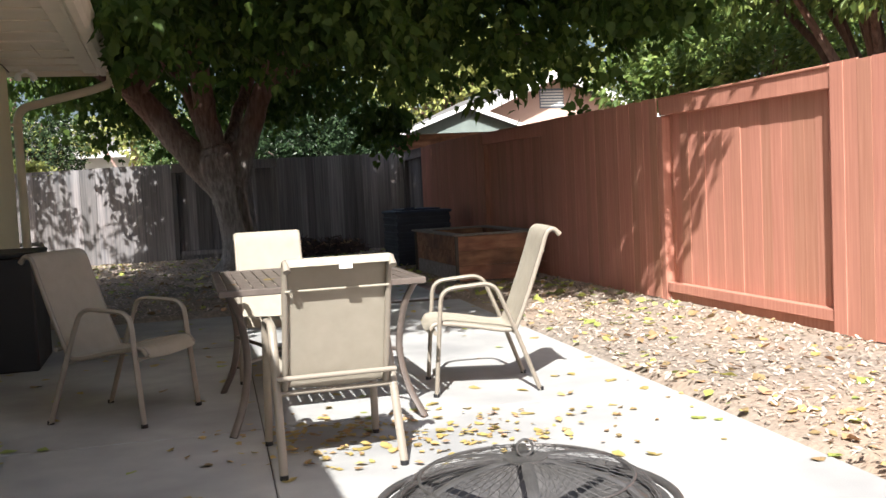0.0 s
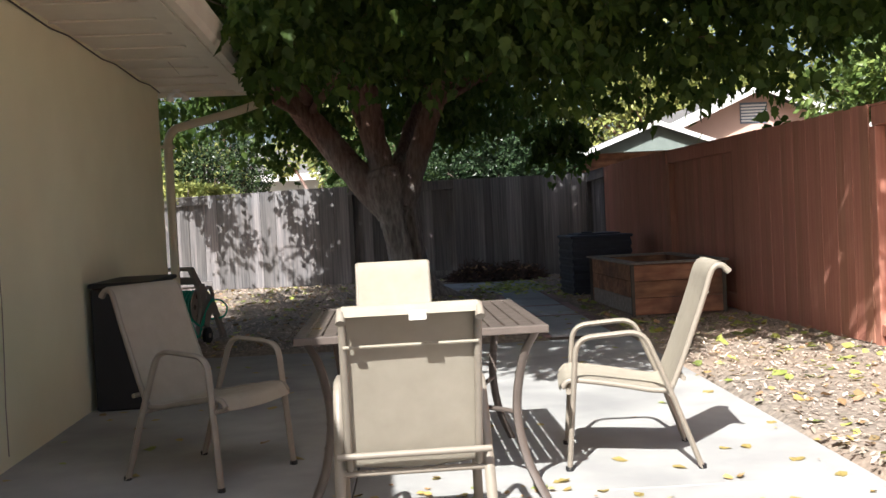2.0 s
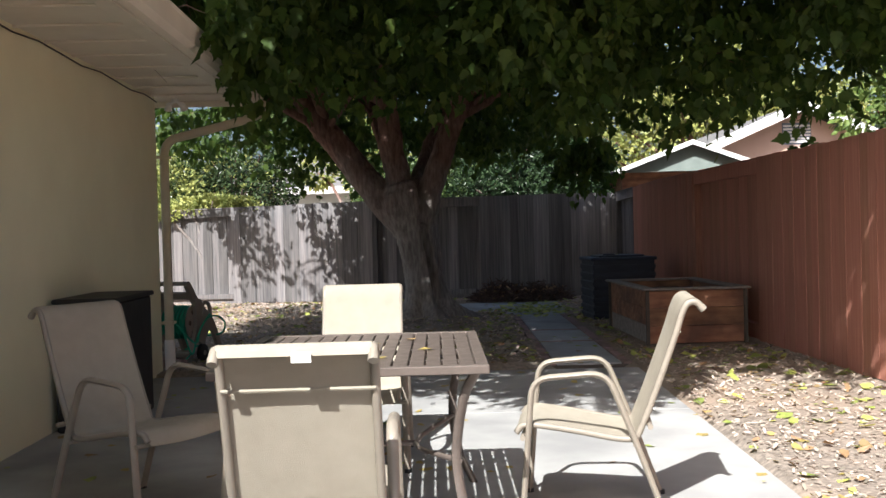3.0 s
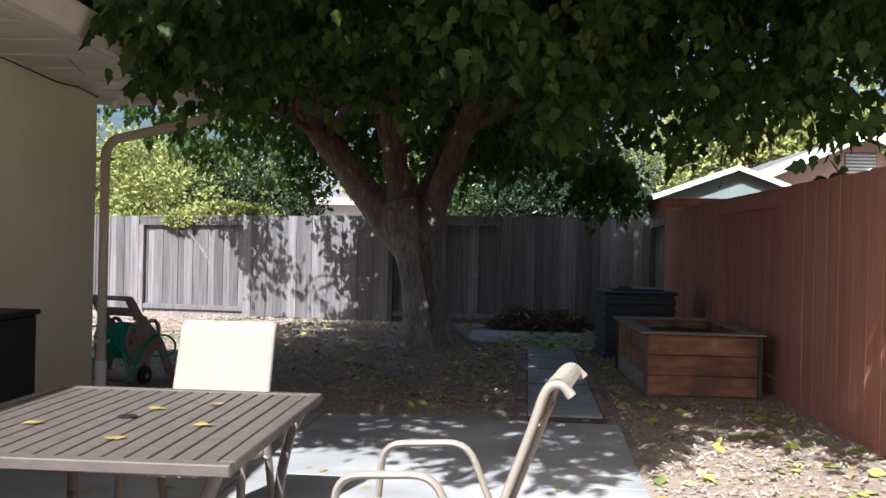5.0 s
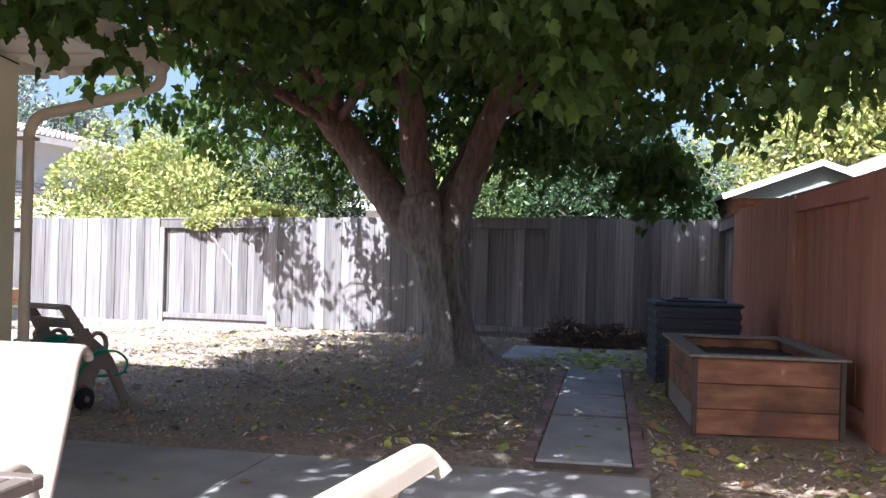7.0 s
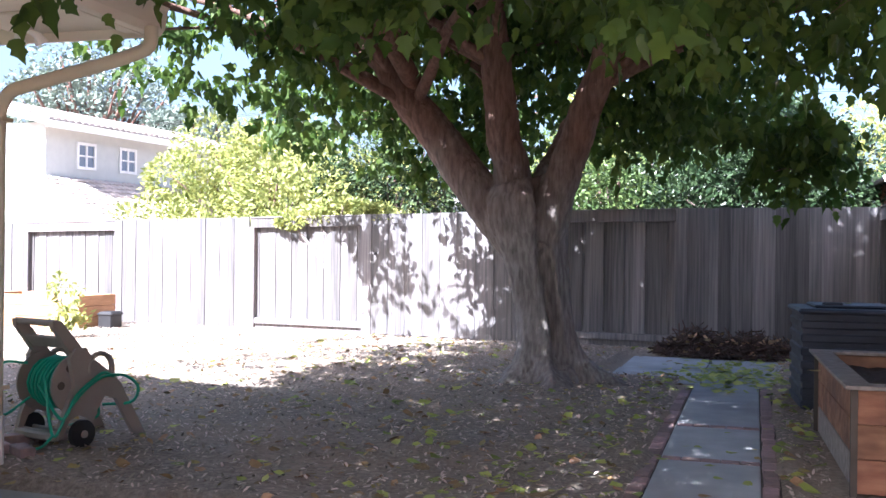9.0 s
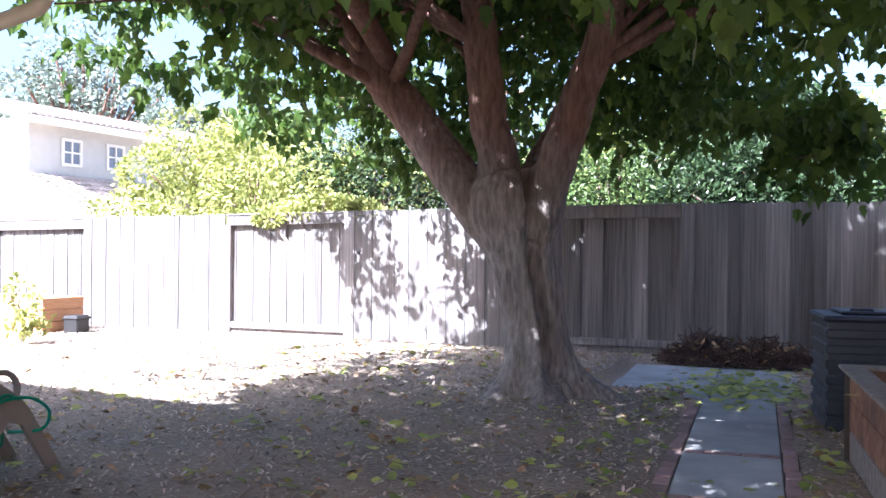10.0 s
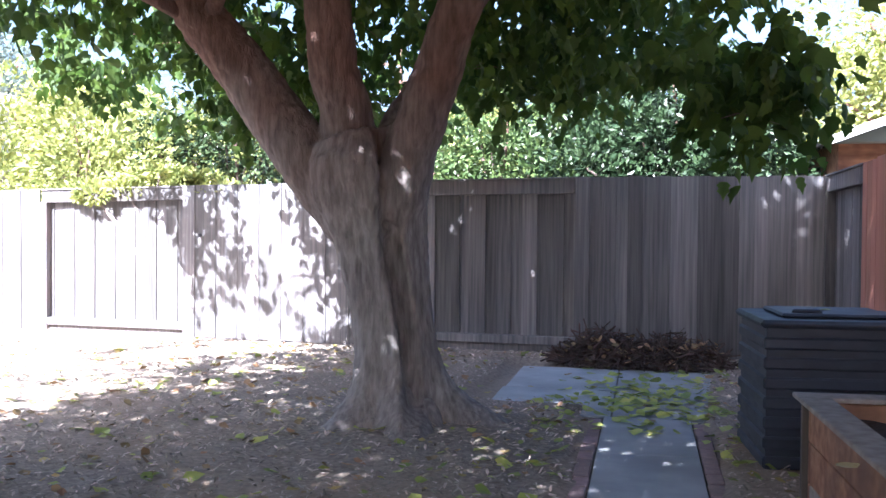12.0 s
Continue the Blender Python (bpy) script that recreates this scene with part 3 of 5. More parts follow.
def fire_pit():
    p = thing("fire_pit", "black steel fire pit with a domed mesh screen", "fire pit", pose(0.853, -1.42, 0))
    R = 0.35
    prof = [(0.02, 0.2), (0.15, 0.21), (0.28, 0.26), (R, 0.36), (R + 0.03, 0.365), (R + 0.03, 0.372), (R - 0.005, 0.37), (0.27, 0.275), (0.14, 0.225), (0.02, 0.215)]
    s = Shape()
    n = 40
    v = [(r * math.cos(2 * math.pi * i / n), r * math.sin(2 * math.pi * i / n), z) for r, z in prof for i in range(n)]
    s.add(v, [(k * n + i, k * n + (i + 1) % n, (k + 1) * n + (i + 1) % n, (k + 1) * n + i) for k in range(len(prof) - 1) for i in range(n)], True)
    part("bowl", s, M_IRON, p)
    ring = lambda r, z, k=48: [(r * math.cos(2 * math.pi * i / k), r * math.sin(2 * math.pi * i / k), z) for i in range(k)]
    part("ring", Shape().tube(ring(R + 0.05, 0.375), 0.012, 8, closed=True), M_IRON, p)
    for i in range(4):
        a = math.pi / 4 + i * math.pi / 2
        c, d = math.cos(a), math.sin(a)
        part("leg", Shape().tube(smooth_path([(0.4 * c, 0.4 * d, 0.37), (0.33 * c, 0.33 * d, 0.22), (0.42 * c, 0.42 * d, 0.0)], 5), 0.012, 8), M_IRON, p)
    scr = thing("screen", "", "", Matrix())
    scr.parent = p
    H = 0.11
    dome = lambda u, a: (R * math.sin(u) * math.cos(a), R * math.sin(u) * math.sin(a), 0.385 + H * math.cos(u))
    part("rim", Shape().tube(ring(R - 0.005, 0.387), 0.008, 6, closed=True), M_IRON, scr)
    part("rim", Shape().tube([dome(0.95, 2 * math.pi * i / 40) for i in range(40)], 0.005, 6, closed=True), M_IRON, scr)
    for i in range(6):
        a = i * math.pi / 3 + 0.35
        part("strap", Shape().tube([dome(0.15 + 1.4 * k / 8, a) for k in range(9)], 0.016, 6, 0.2), M_IRON, scr)
    wires = Shape()
    for i in range(54):
        a = 2 * math.pi * i / 54
        wires.tube([dome(0.1 + 1.45 * k / 8, a + 0.5 * k / 8) for k in range(9)], 0.0009, 3)
        wires.tube([dome(0.1 + 1.45 * k / 8, a - 0.5 * k / 8) for k in range(9)], 0.0009, 3)
    part("mesh", wires, M_IRON, scr, kind="stuff")
    part("crown_plate", Shape().tube([(0, 0, 0.488), (0, 0, 0.498)], 0.06, 16), M_IRON, scr)
    part("lifting_ring", Shape().tube([(0.022 * math.cos(2 * math.pi * i / 16), 0, 0.521 + 0.022 * math.sin(2 * math.pi * i / 16)) for i in range(16)], 0.0035, 6, closed=True), M_IRON, scr)


fire_pit()

# ---- raised bed, compost bin, twigs ----
def raised_bed():
    b = thing("raised_bed", "redwood raised garden bed with a grey wooden cap, filled with soil", "planter", Matrix.Translation((2.37, 7.62, 0.0)) @ Matrix.Rotation(math.atan(0.11), 4, "Z"))
    W, Ln, h = 1.12, 2.02, 0.607
    i0 = 0.06
    for k in range(3):
        z0, z1 = 0.03 + k * 0.184, 0.03 + (k + 1) * 0.184 - 0.004
        part("plank", Shape().box(i0, W - i0, i0, i0 + 0.038, z0, z1, b=0.004), M_BEDWOOD, b)
        part("plank", Shape().box(i0, W - i0, Ln - i0 - 0.038, Ln - i0, z0, z1, b=0.004), M_BEDWOOD, b)
        wood = M_BEDWOOD if k > 0 else M_BEDGREY
        for x in (i0, W - i0 - 0.038):
            part("plank", Shape().box(x, x + 0.038, i0 + 0.04, Ln - i0 - 0.04, z0, z1, b=0.004), wood, b)
    for x in (i0 - 0.022, W - i0 + 0.002):
        for y in (i0 - 0.022, Ln - i0 + 0.002):
            part("corner_strap", Shape().box(x - 0.004, x + 0.03, y - 0.004, y + 0.03, 0.0, 0.58), M_JOINT, b, "dark corner post")
    for x0, x1, y0, y1 in ((0, W, 0, 0.14), (0, W, Ln - 0.14, Ln), (0, 0.14, 0.143, Ln - 0.143), (W - 0.14, W, 0.143, Ln - 0.143)):
        part("cap_board", Shape().box(x0, x1, y0, y1, 0.585, h, b=0.004), M_BEDGREY, b)
    s = Shape()
    n = 16
    v = [(0.1 + (W - 0.2) * i / n, 0.1 + (Ln - 0.2) * j / n, 0.5 + 0.03 * noise.noise((i * 0.7, j * 0.7, 1))) for j in range(n + 1) for i in range(n + 1)]
    s.add(v, [(j * (n + 1) + i, j * (n + 1) + i + 1, (j + 1) * (n + 1) + i + 1, (j + 1) * (n + 1) + i) for j in range(n) for i in range(n)], True)
    part("soil", s, M_SOIL, b, kind="stuff")


raised_bed()


def compost_bin():
    b = thing("compost_bin", "dark slate ribbed plastic compost bin with a lidded top", "compost bin", Matrix.Translation((2.07, 10.58, 0)) @ Matrix.Rotation(math.atan(0.15), 4, "Z"))
    W, D = 0.86, 0.8
    s = Shape()
    s.box(0.016, W - 0.016, 0.016, D - 0.016, 0, 0.8)
    part("body", s, M_COMPOST, b)
    for k in range(7):
        z = 0.02 + k * 0.11
        e = 0.012 * (k < 7)
        part("rib", Shape().box(0, W, 0, D, z, z + 0.07, b=0.012), M_COMPOST, b)
    part("lid", Shape().box(-0.02, W + 0.02, -0.02, D + 0.02, 0.8, 0.845, b=0.018), M_COMPOST, b)
    part("hatch", Shape().box(0.12, W - 0.12, 0.12, D - 0.12, 0.846, 0.872, b=0.012), M_COMPOST, b)
    part("handle", Shape().tube(round_path([(0.2, 0.2, 0.865), (0.2, 0.2, 0.88), (0.34, 0.2, 0.88), (0.34, 0.2, 0.865)], 0.01), 0.014, 8), M_COMPOST, b)


compost_bin()


def sticks(name, label, cx, cy, rx, ry, h, n, seed):
    rng = random.Random(seed)
    s = Shape()
    for i in range(n):
        a, r = rng.uniform(0, 6.28), math.sqrt(rng.random())
        x, y = cx + rx * r * math.cos(a), cy + ry * r * math.sin(a)
        z = 0.02 + h * (1 - r * r) * rng.random() * (0.75 + 0.5 * noise.noise((x * 3, y * 3, 5)))
        d = Vector((rng.gauss(0, 1), rng.gauss(0, 1), rng.gauss(0, 0.6))).normalized() * rng.uniform(0.05, 0.2)
        k = Vector((rng.uniform(-.03, .03), rng.uniform(-.03, .03), rng.uniform(0, .03)))
        c = Vector((x, y, max(z, 0.03)))
        p0, p1 = c - d, c + d
        p0.z, p1.z = max(p0.z, 0.012), max(p1.z, 0.012)
        s.tube([p0, c + k, p1], rng.uniform(0.003, 0.009), 4)
    return tagged(part(name, s, M_TWIG, label=label, kind="stuff"), category="twigs")


for cx, cy, rx, h, n, seed in ((0.75, 14.62, 0.5, 0.42, 900, 8), (1.35, 14.6, 0.62, 0.36, 900, 9)):
    sticks("twig_pile", "heap of dry brown twigs and leaves by the fence", cx, cy, rx, 0.32, h, n, seed)

# ---- big tree ----
TREE = Vector((-0.22, 11.1, 0))


def limb_points(a, bend, b, wob, rng, k=10):
    a, b, bend = Vector(a), Vector(b), Vector(bend)
    out = []
    for i in range(k + 1):
        t = i / k
        p = a * (1 - t) ** 2 + bend * 2 * t * (1 - t) + b * t * t
        if 0 < i:
            p += Vector((rng.uniform(-wob, wob), rng.uniform(-wob, wob), rng.uniform(-wob, wob)))
        out.append(p)
    return out


def build_tree():
    rng = random.Random(11)
    nr = np.random.default_rng(11)
    t = thing("mulberry_tree", "large mulberry tree with grooved grey trunk and dense drooping crown", "tree", Matrix.Translation(TREE))

    def bark(q, p, w, i):
        d = q - p
        a = math.atan2(d.y, d.x)
        k = 1 + 0.05 * math.sin(a * 5 + p.z * 0.7) + 0.06 * noise.noise((q.x * 6, q.y * 6, q.z * 1.2)) + 0.03 * noise.noise((q.x * 16, q.y * 16, q.z * 3))
        low = max(0, 0.5 - p.z)
        k += low * low * 1.9 * (1.1 + math.sin(a * 5 + 0.6) + 0.5 * math.sin(a * 3))
        crease = math.exp(-((a + 0.9 - 0.16 * (p.z - 0.9) - 0.12 * math.sin(4 * p.z)) / 0.21) ** 4) * (1 if p.z > 0.15 else 0.4)
        return p + d * (k - 0.7 * crease)

    zs = [-0.08, 0.0, 0.05, 0.1, 0.17, 0.25, 0.35, 0.5, 0.7, 0.9, 1.1, 1.3, 1.5, 1.65, 1.8, 1.95]
    pts = [(0.02 - 0.06 * z - 0.05 * z * z, 0.02 * math.sin(z * 2), z) for z in zs]
    rad = [0.37, 0.36, 0.345, 0.33, 0.31, 0.295, 0.285, 0.275, 0.27, 0.272, 0.285, 0.305, 0.345, 0.375, 0.36, 0.28]
    body = Shape().tube(pts, rad, 56, rad=bark)
    for a, reach in ((-0.6, 0.5), (-1.7, 0.6), (-2.7, 0.72), (2.9, 0.6), (0.15, 0.45)):
        c, d = math.cos(a), math.sin(a)
        run = [(0.08 + c * reach * k, d * reach * k, 0.2 - 0.28 * k + 0.03 * math.sin(7 * k)) for k in (0.1, 0.3, 0.5, 0.7, 0.85, 1.0)]
        part("root", Shape().tube(smooth_path(run, 3), [0.12 - 0.0068 * i for i in range(16)], 10, rad=lambda q, p, w, i: q + (q - p) * 0.25 * noise.noise((q.x * 9, q.y * 9, q.z * 9))), M_BARK, t)
    tips = []

    def grow(a, bend, b, r0, r1, depth, name="limb"):
        P = limb_points(a, bend, b, 0.008 * (b - a).length, rng, 12 if depth == 0 else 7)
        n = len(P)
        R = [r0 + (r1 - r0) * i / (n - 1) for i in range(n)]
        if depth == 0 and a.z < 1.9:
            body.tube(P, R, 20)
            return P
        part(name, Shape().tube(P, R, 20 if depth == 0 else 8 if depth == 1 else 5), M_BARK, t)
        return P

    V = Vector
    mains = [((-0.14, 0.0, 1.2), (-1.0, 0.0, 2.15), (-2.0, -0.2, 3.7), 0.24),
             ((-0.22, 0.02, 1.45), (-0.5, -0.1, 2.4), (-0.5, -0.4, 4.0), 0.2),
             ((-0.05, 0.0, 1.4), (0.2, -0.05, 2.15), (0.8, -0.2, 3.7), 0.195),
             ((-0.35, 0.14, 1.8), (-0.6, 0.3, 2.5), (-1.0, 1.1, 3.7), 0.11),
             ((-0.15, 0.12, 1.8), (0.0, 0.5, 2.6), (0.6, 1.9, 3.8), 0.11),
             ((-1.35, -0.1, 2.9), (-1.5, -1.4, 4.0), (-0.9, -4.6, 4.8), 0.1),
             ((0.55, -0.15, 3.1), (1.2, -1.2, 3.9), (1.6, -4.4, 4.7), 0.09)]
    for a, c, b, r in mains:
        a, c, b = V(a), V(c), V(b)
        P = grow(a, c, b, r, r * 0.6, 0)
        for j in range(9):
            s = P[8 + (j * 4) // 9]
            ang = rng.uniform(0, 2 * math.pi)
            out = V((math.cos(ang), math.sin(ang), 0))
            home = V((b.x, b.y, 0)).normalized() * 0.9 + out
            reach = rng.uniform(1.3, 2.9)
            e = s + home.normalized() * reach + V((0, 0, rng.uniform(0.5, 1.7)))
            Q = grow(s, (s + e) / 2 + V((0, 0, 0.3)), e, r * 0.27, 0.025, 1, "branch")
            for k in range(3):
                s2 = Q[3 + k * 2]
                e2 = s2 + V((rng.gauss(0, 0.8), rng.gauss(0, 0.8), rng.uniform(-0.3, 0.6)))
                tips.append(grow(s2, (s2 + e2) / 2 + V((0, 0, 0.15)), e2, 0.025, 0.008, 2, "twig")[-1])

    trunk = part("trunk", body, M_BARK, t, "grooved grey trunk forking into thick reddish limbs")
    rm = trunk.modifiers.new("join", "REMESH")
    rm.mode, rm.voxel_size, rm.use_smooth_shade = "VOXEL", 0.017, True
    sm = trunk.modifiers.new("soften", "SMOOTH")
    sm.factor, sm.iterations = 0.5, 5
    tex = bpy.data.textures.new("bark_lumps", "CLOUDS")
    tex.noise_scale, tex.noise_depth = 0.07, 4
    dp = trunk.modifiers.new("lumps", "DISPLACE")
    dp.texture, dp.strength, dp.mid_level, dp.texture_coords = tex, 0.03, 0.5, "LOCAL"
    # leaves hang in sprays under and through a wide, low dome
    n = CROWN_SPRAYS
    ang, rr = nr.uniform(0, 2 * np.pi, n), np.sqrt(nr.uniform(0, 1, n))
    edge = 1 + 0.06 * np.sin(3 * ang + 1) + 0.06 * np.sin(7 * ang) + 0.05 * np.sin(13 * ang + 2)
    y = -2.9 + rr * edge * np.where(np.sin(ang) < 0, 6.8, 6.5) * np.sin(ang)
    reach = 2.7 + 2.3 * np.clip((-y - 1.2) / 2.5, 0, 1)
    x = 0.45 + rr * edge * np.where(np.cos(ang) < 0, 4.3, reach) * np.cos(ang)
    front = np.clip((-5.4 - y) / 2.8, 0, 1)
    back = np.clip((y + 0.2) / 2, 0, 1)
    under = 2.7 + 1.1 * np.exp(-((x + 0.3) ** 2 + (y + 1.0) ** 2) / 4.5) + 1.25 * front - 0.15 * np.clip(x / 1.2, 0, 1) * back - 0.35 * np.clip((rr - 0.7) / 0.2, 0, 1) * (x < -1) * back
    under += 0.8 * np.clip((-x - 0.8) / 1.5, 0, 1) * np.clip((-1.2 - y) / 1.5, 0, 1) + 0.3 * np.clip((x - 1.8) / 1, 0, 1) * (y < -1.2)
    under += 0.22 * np.sin(x * 2.3 + 1) * np.sin(y * 1.9) + nr.normal(0, 0.1, n)
    over = under + 0.35 + np.clip(1 - rr ** 5, 0, 1) * (3.3 - 0.8 * front - 2.2 * np.clip((-x - 1.6) / 1.6, 0, 1))
    z = under + (over - under) * nr.uniform(0, 1, n) ** 1.3
    keep = ~((y > 0.2) & (z < 3.4) & (nr.uniform(0, 1, n) < np.where(x > 0, 0.5, 0.35)))
    # the far edges are thin: sky shows between the eave and the leaves, and to the right
    thin = np.clip((-x - 1.9) / 1.2, 0, 1) * (y > -2.6) * 0.85 + np.clip((x - 0.8) / 1.2, 0, 1) * np.clip((y + 2.6) / 1.6, 0, 1) * 0.8
    keep &= nr.uniform(0, 1, n) > thin
    x, y, z = x[keep], y[keep], z[keep]
    n = len(x)
    # low sprays by the gutter, and a drooping one to the right of the trunk
    m = 60
    w = 45
    far = nr.uniform(0, 1, m) < 0.25
    x, y, z = np.r_[x, np.where(far, nr.normal(1.9, 0.4, m), nr.normal(-0.75, 0.28, m))], np.r_[y, np.where(far, nr.normal(-0.2, 0.4, m), nr.normal(-6.5, 0.35, m))], np.r_[z, np.where(far, nr.normal(2.25, 0.14, m), nr.normal(2.75, 0.16, m))]
    x, y, z = np.r_[x, nr.uniform(1.4, 4.3, w)], np.r_[y, nr.uniform(-5.8, -2.4, w)], np.r_[z, nr.uniform(2.2, 2.9, w)]
    q = 26
    x, y, z = np.r_[x, nr.normal(2.25, 0.16, q)], np.r_[y, nr.normal(0.1, 0.2, q)], np.r_[z, nr.normal(2.25, 0.12, q)]
    r = 210
    x, y, z = np.r_[x, nr.uniform(2.1, 3.5, r)], np.r_[y, -7.2 - 2.3 * nr.uniform(0, 1, r) ** 1.6], np.r_[z, nr.uniform(3.7, 4.7, r)]
    # extra thick front, mostly above view, added to shade planter and long fence
    o = 480
    x, y, z = np.r_[x, nr.uniform(1.0, 3.9, o)], np.r_[y, nr.uniform(-3.4, 1.2, o)], np.r_[z, nr.uniform(4.3, 5.6, o)]
    n += o
    o = 800
    x, y, z = np.r_[x, nr.uniform(0.6, 3.9, o)], np.r_[y, nr.uniform(-8.2, -3.4, o)], np.r_[z, nr.uniform(3.6, 5.6, o)]
    n += o
    # a ragged outer fringe
    e = 34
    x, y, z = np.r_[x, nr.uniform(-5.4, -3.2, e)], np.r_[y, nr.uniform(-4.0, 1.6, e)], np.r_[z, nr.uniform(3.7, 4.6, e)]
    n += e
    # drooping edge sprays that shade the weathered fence
    for k, xa, xb, ya, yb in ((26, -4.7, -3.9, 2.2, 3.0), (44, -3.1, -1.2, 1.8, 3.0)):
        x, y, z = np.r_[x, nr.uniform(xa, xb, k)], np.r_[y, nr.uniform(ya, yb, k)], np.r_[z, nr.uniform(2.75, 3.5, k)]
        n += k
    n += m + w + q + r
    c = np.stack([x, y, z], 1)
    per = 17
    k = np.repeat(np.arange(n), per)
    d = nr.normal(0, 1, (n, 3)) * (1, 1, 0.3)
    d /= np.linalg.norm(d, axis=1)[:, None]
    along = nr.uniform(-0.34, 0.34, len(k))
    pos = c[k] + d[k] * along[:, None] + nr.normal(0, 0.05, (len(k), 3)) - np.stack([0 * along, 0 * along, 1.2 * along ** 2], 1)
    way = nr.normal(0, 0.42, (len(k), 3)) + d[k] * 0.35 * np.sign(along)[:, None] + (0, 0, -0.8)
    clear = np.hypot(pos[:, 0] + 0.4, pos[:, 1]) > np.clip((3.3 - pos[:, 2]) * 1.6, 0, 2.2)
    roofed = pos[:, 0] + TREE.x < house_x(pos[:, 1] + TREE.y) + 1.0
    clear &= ~(roofed & (pos[:, 1] + TREE.y < 6.9) & (pos[:, 2] < 3.3))
    pos, way = pos[clear], way[clear]
    part("leaves", leaf_mesh("leaves", pos, way, nr.uniform(0.085, 0.165, len(pos)), LEAF_LOBED, M_LEAF, nr), M_LEAF, t, "large green lobed leaves", kind="stuff")
    twigs = Shape()
    for i in range(0, n, 9):
        a, b = Vector(c[i] - d[i] * 0.24), Vector(c[i] + d[i] * 0.24)
        twigs.tube([a - Vector((0, 0, 0.07)), Vector(c[i]), b - Vector((0, 0, 0.07))], [0.002, 0.004, 0.002], 4)
    part("twigs", twigs, M_BARK, t, kind="stuff")


CROWN_SPRAYS = 8000
build_tree()


# ---- shrubs and trees behind the fences ----
def shrub(name, label, category, centre, radii, n, material, size, seed, trunk=True, shape=LEAF_LONG, lumps=16, second=None):
    nr = np.random.default_rng(seed)
    rng = random.Random(seed)
    t = thing(name, label, category, Matrix.Translation((centre[0], centre[1], 0)))
    zc = centre[2]
    rad = np.array(radii)
    lc = nr.normal(size=(lumps, 3))
    lc /= np.linalg.norm(lc, axis=1)[:, None]
    lc[:, 2] = np.abs(lc[:, 2]) * 1.15 - 0.3
    lc *= nr.uniform(0.45, 0.95, lumps)[:, None]
    lr = nr.uniform(0.18, 0.42, lumps)
    which = nr.integers(0, lumps, n)
    d = nr.normal(size=(n, 3))
    d /= np.linalg.norm(d, axis=1)[:, None]
    pos = (lc[which] + d * (lr[which] * nr.uniform(0.55, 1.08, n) ** 0.6)[:, None]) * rad + (0, 0, zc)
    pos[:, 2] = np.maximum(pos[:, 2], 0.05)
    way = d + nr.normal(0, 0.5, (n, 3)) + (0, 0, -0.2)
    sz = nr.uniform(0.7, 1.3, n) * size
    part("leaves", leaf_mesh("leaves", pos, way, sz, shape, material, nr), material, t, kind="stuff")
    if trunk:
        s = Shape()
        base = max(0.05, 0.035 * zc)
        for i in range(lumps):
            e = Vector(lc[i] * rad) + Vector((0, 0, zc))
            s.tube(limb_points((rng.uniform(-.1, .1), rng.uniform(-.1, .1), 0), (0, 0, zc * 0.6), e, 0.05, rng, 6), [base * (1 - k / 7.5) for k in range(7)], 6)
        part("branchwork", s, M_BARK, t, kind="stuff")
    return t


shrub("shrub", "tall sunlit yellow-green shrub behind the weathered fence", "shrub", (-7.4, 17.7, 1.9), (2.8, 1.9, 2.2), 30000, M_LIGHTLEAF, 0.1, 21, lumps=40)
shrub("shrub", "dark glossy green shrub behind the weathered fence", "shrub", (-5.0, 17.9, 1.9), (1.45, 1.5, 2.0), 15000, M_GLOSSLEAF, 0.085, 22, lumps=30)
shrub("shrub", "speckled green shrub behind the weathered fence", "shrub", (-1.1, 18.0, 1.8), (1.6, 1.4, 1.9), 13000, M_MIDLEAF, 0.09, 23, lumps=28)
shrub("dark_tree", "dense dark green tree behind the weathered fence", "tree", (1.5, 18.0, 2.0), (1.9, 1.8, 1.9), 24000, M_DARKLEAF, 0.1, 24, lumps=34)
shrub("vine", "pale green creeper spilling over the top of the weathered fence", "vine", (-4.7, 15.36, 1.75), (1.25, 0.36, 0.3), 5200, M_LIGHTLEAF, 0.08, 25, lumps=22)

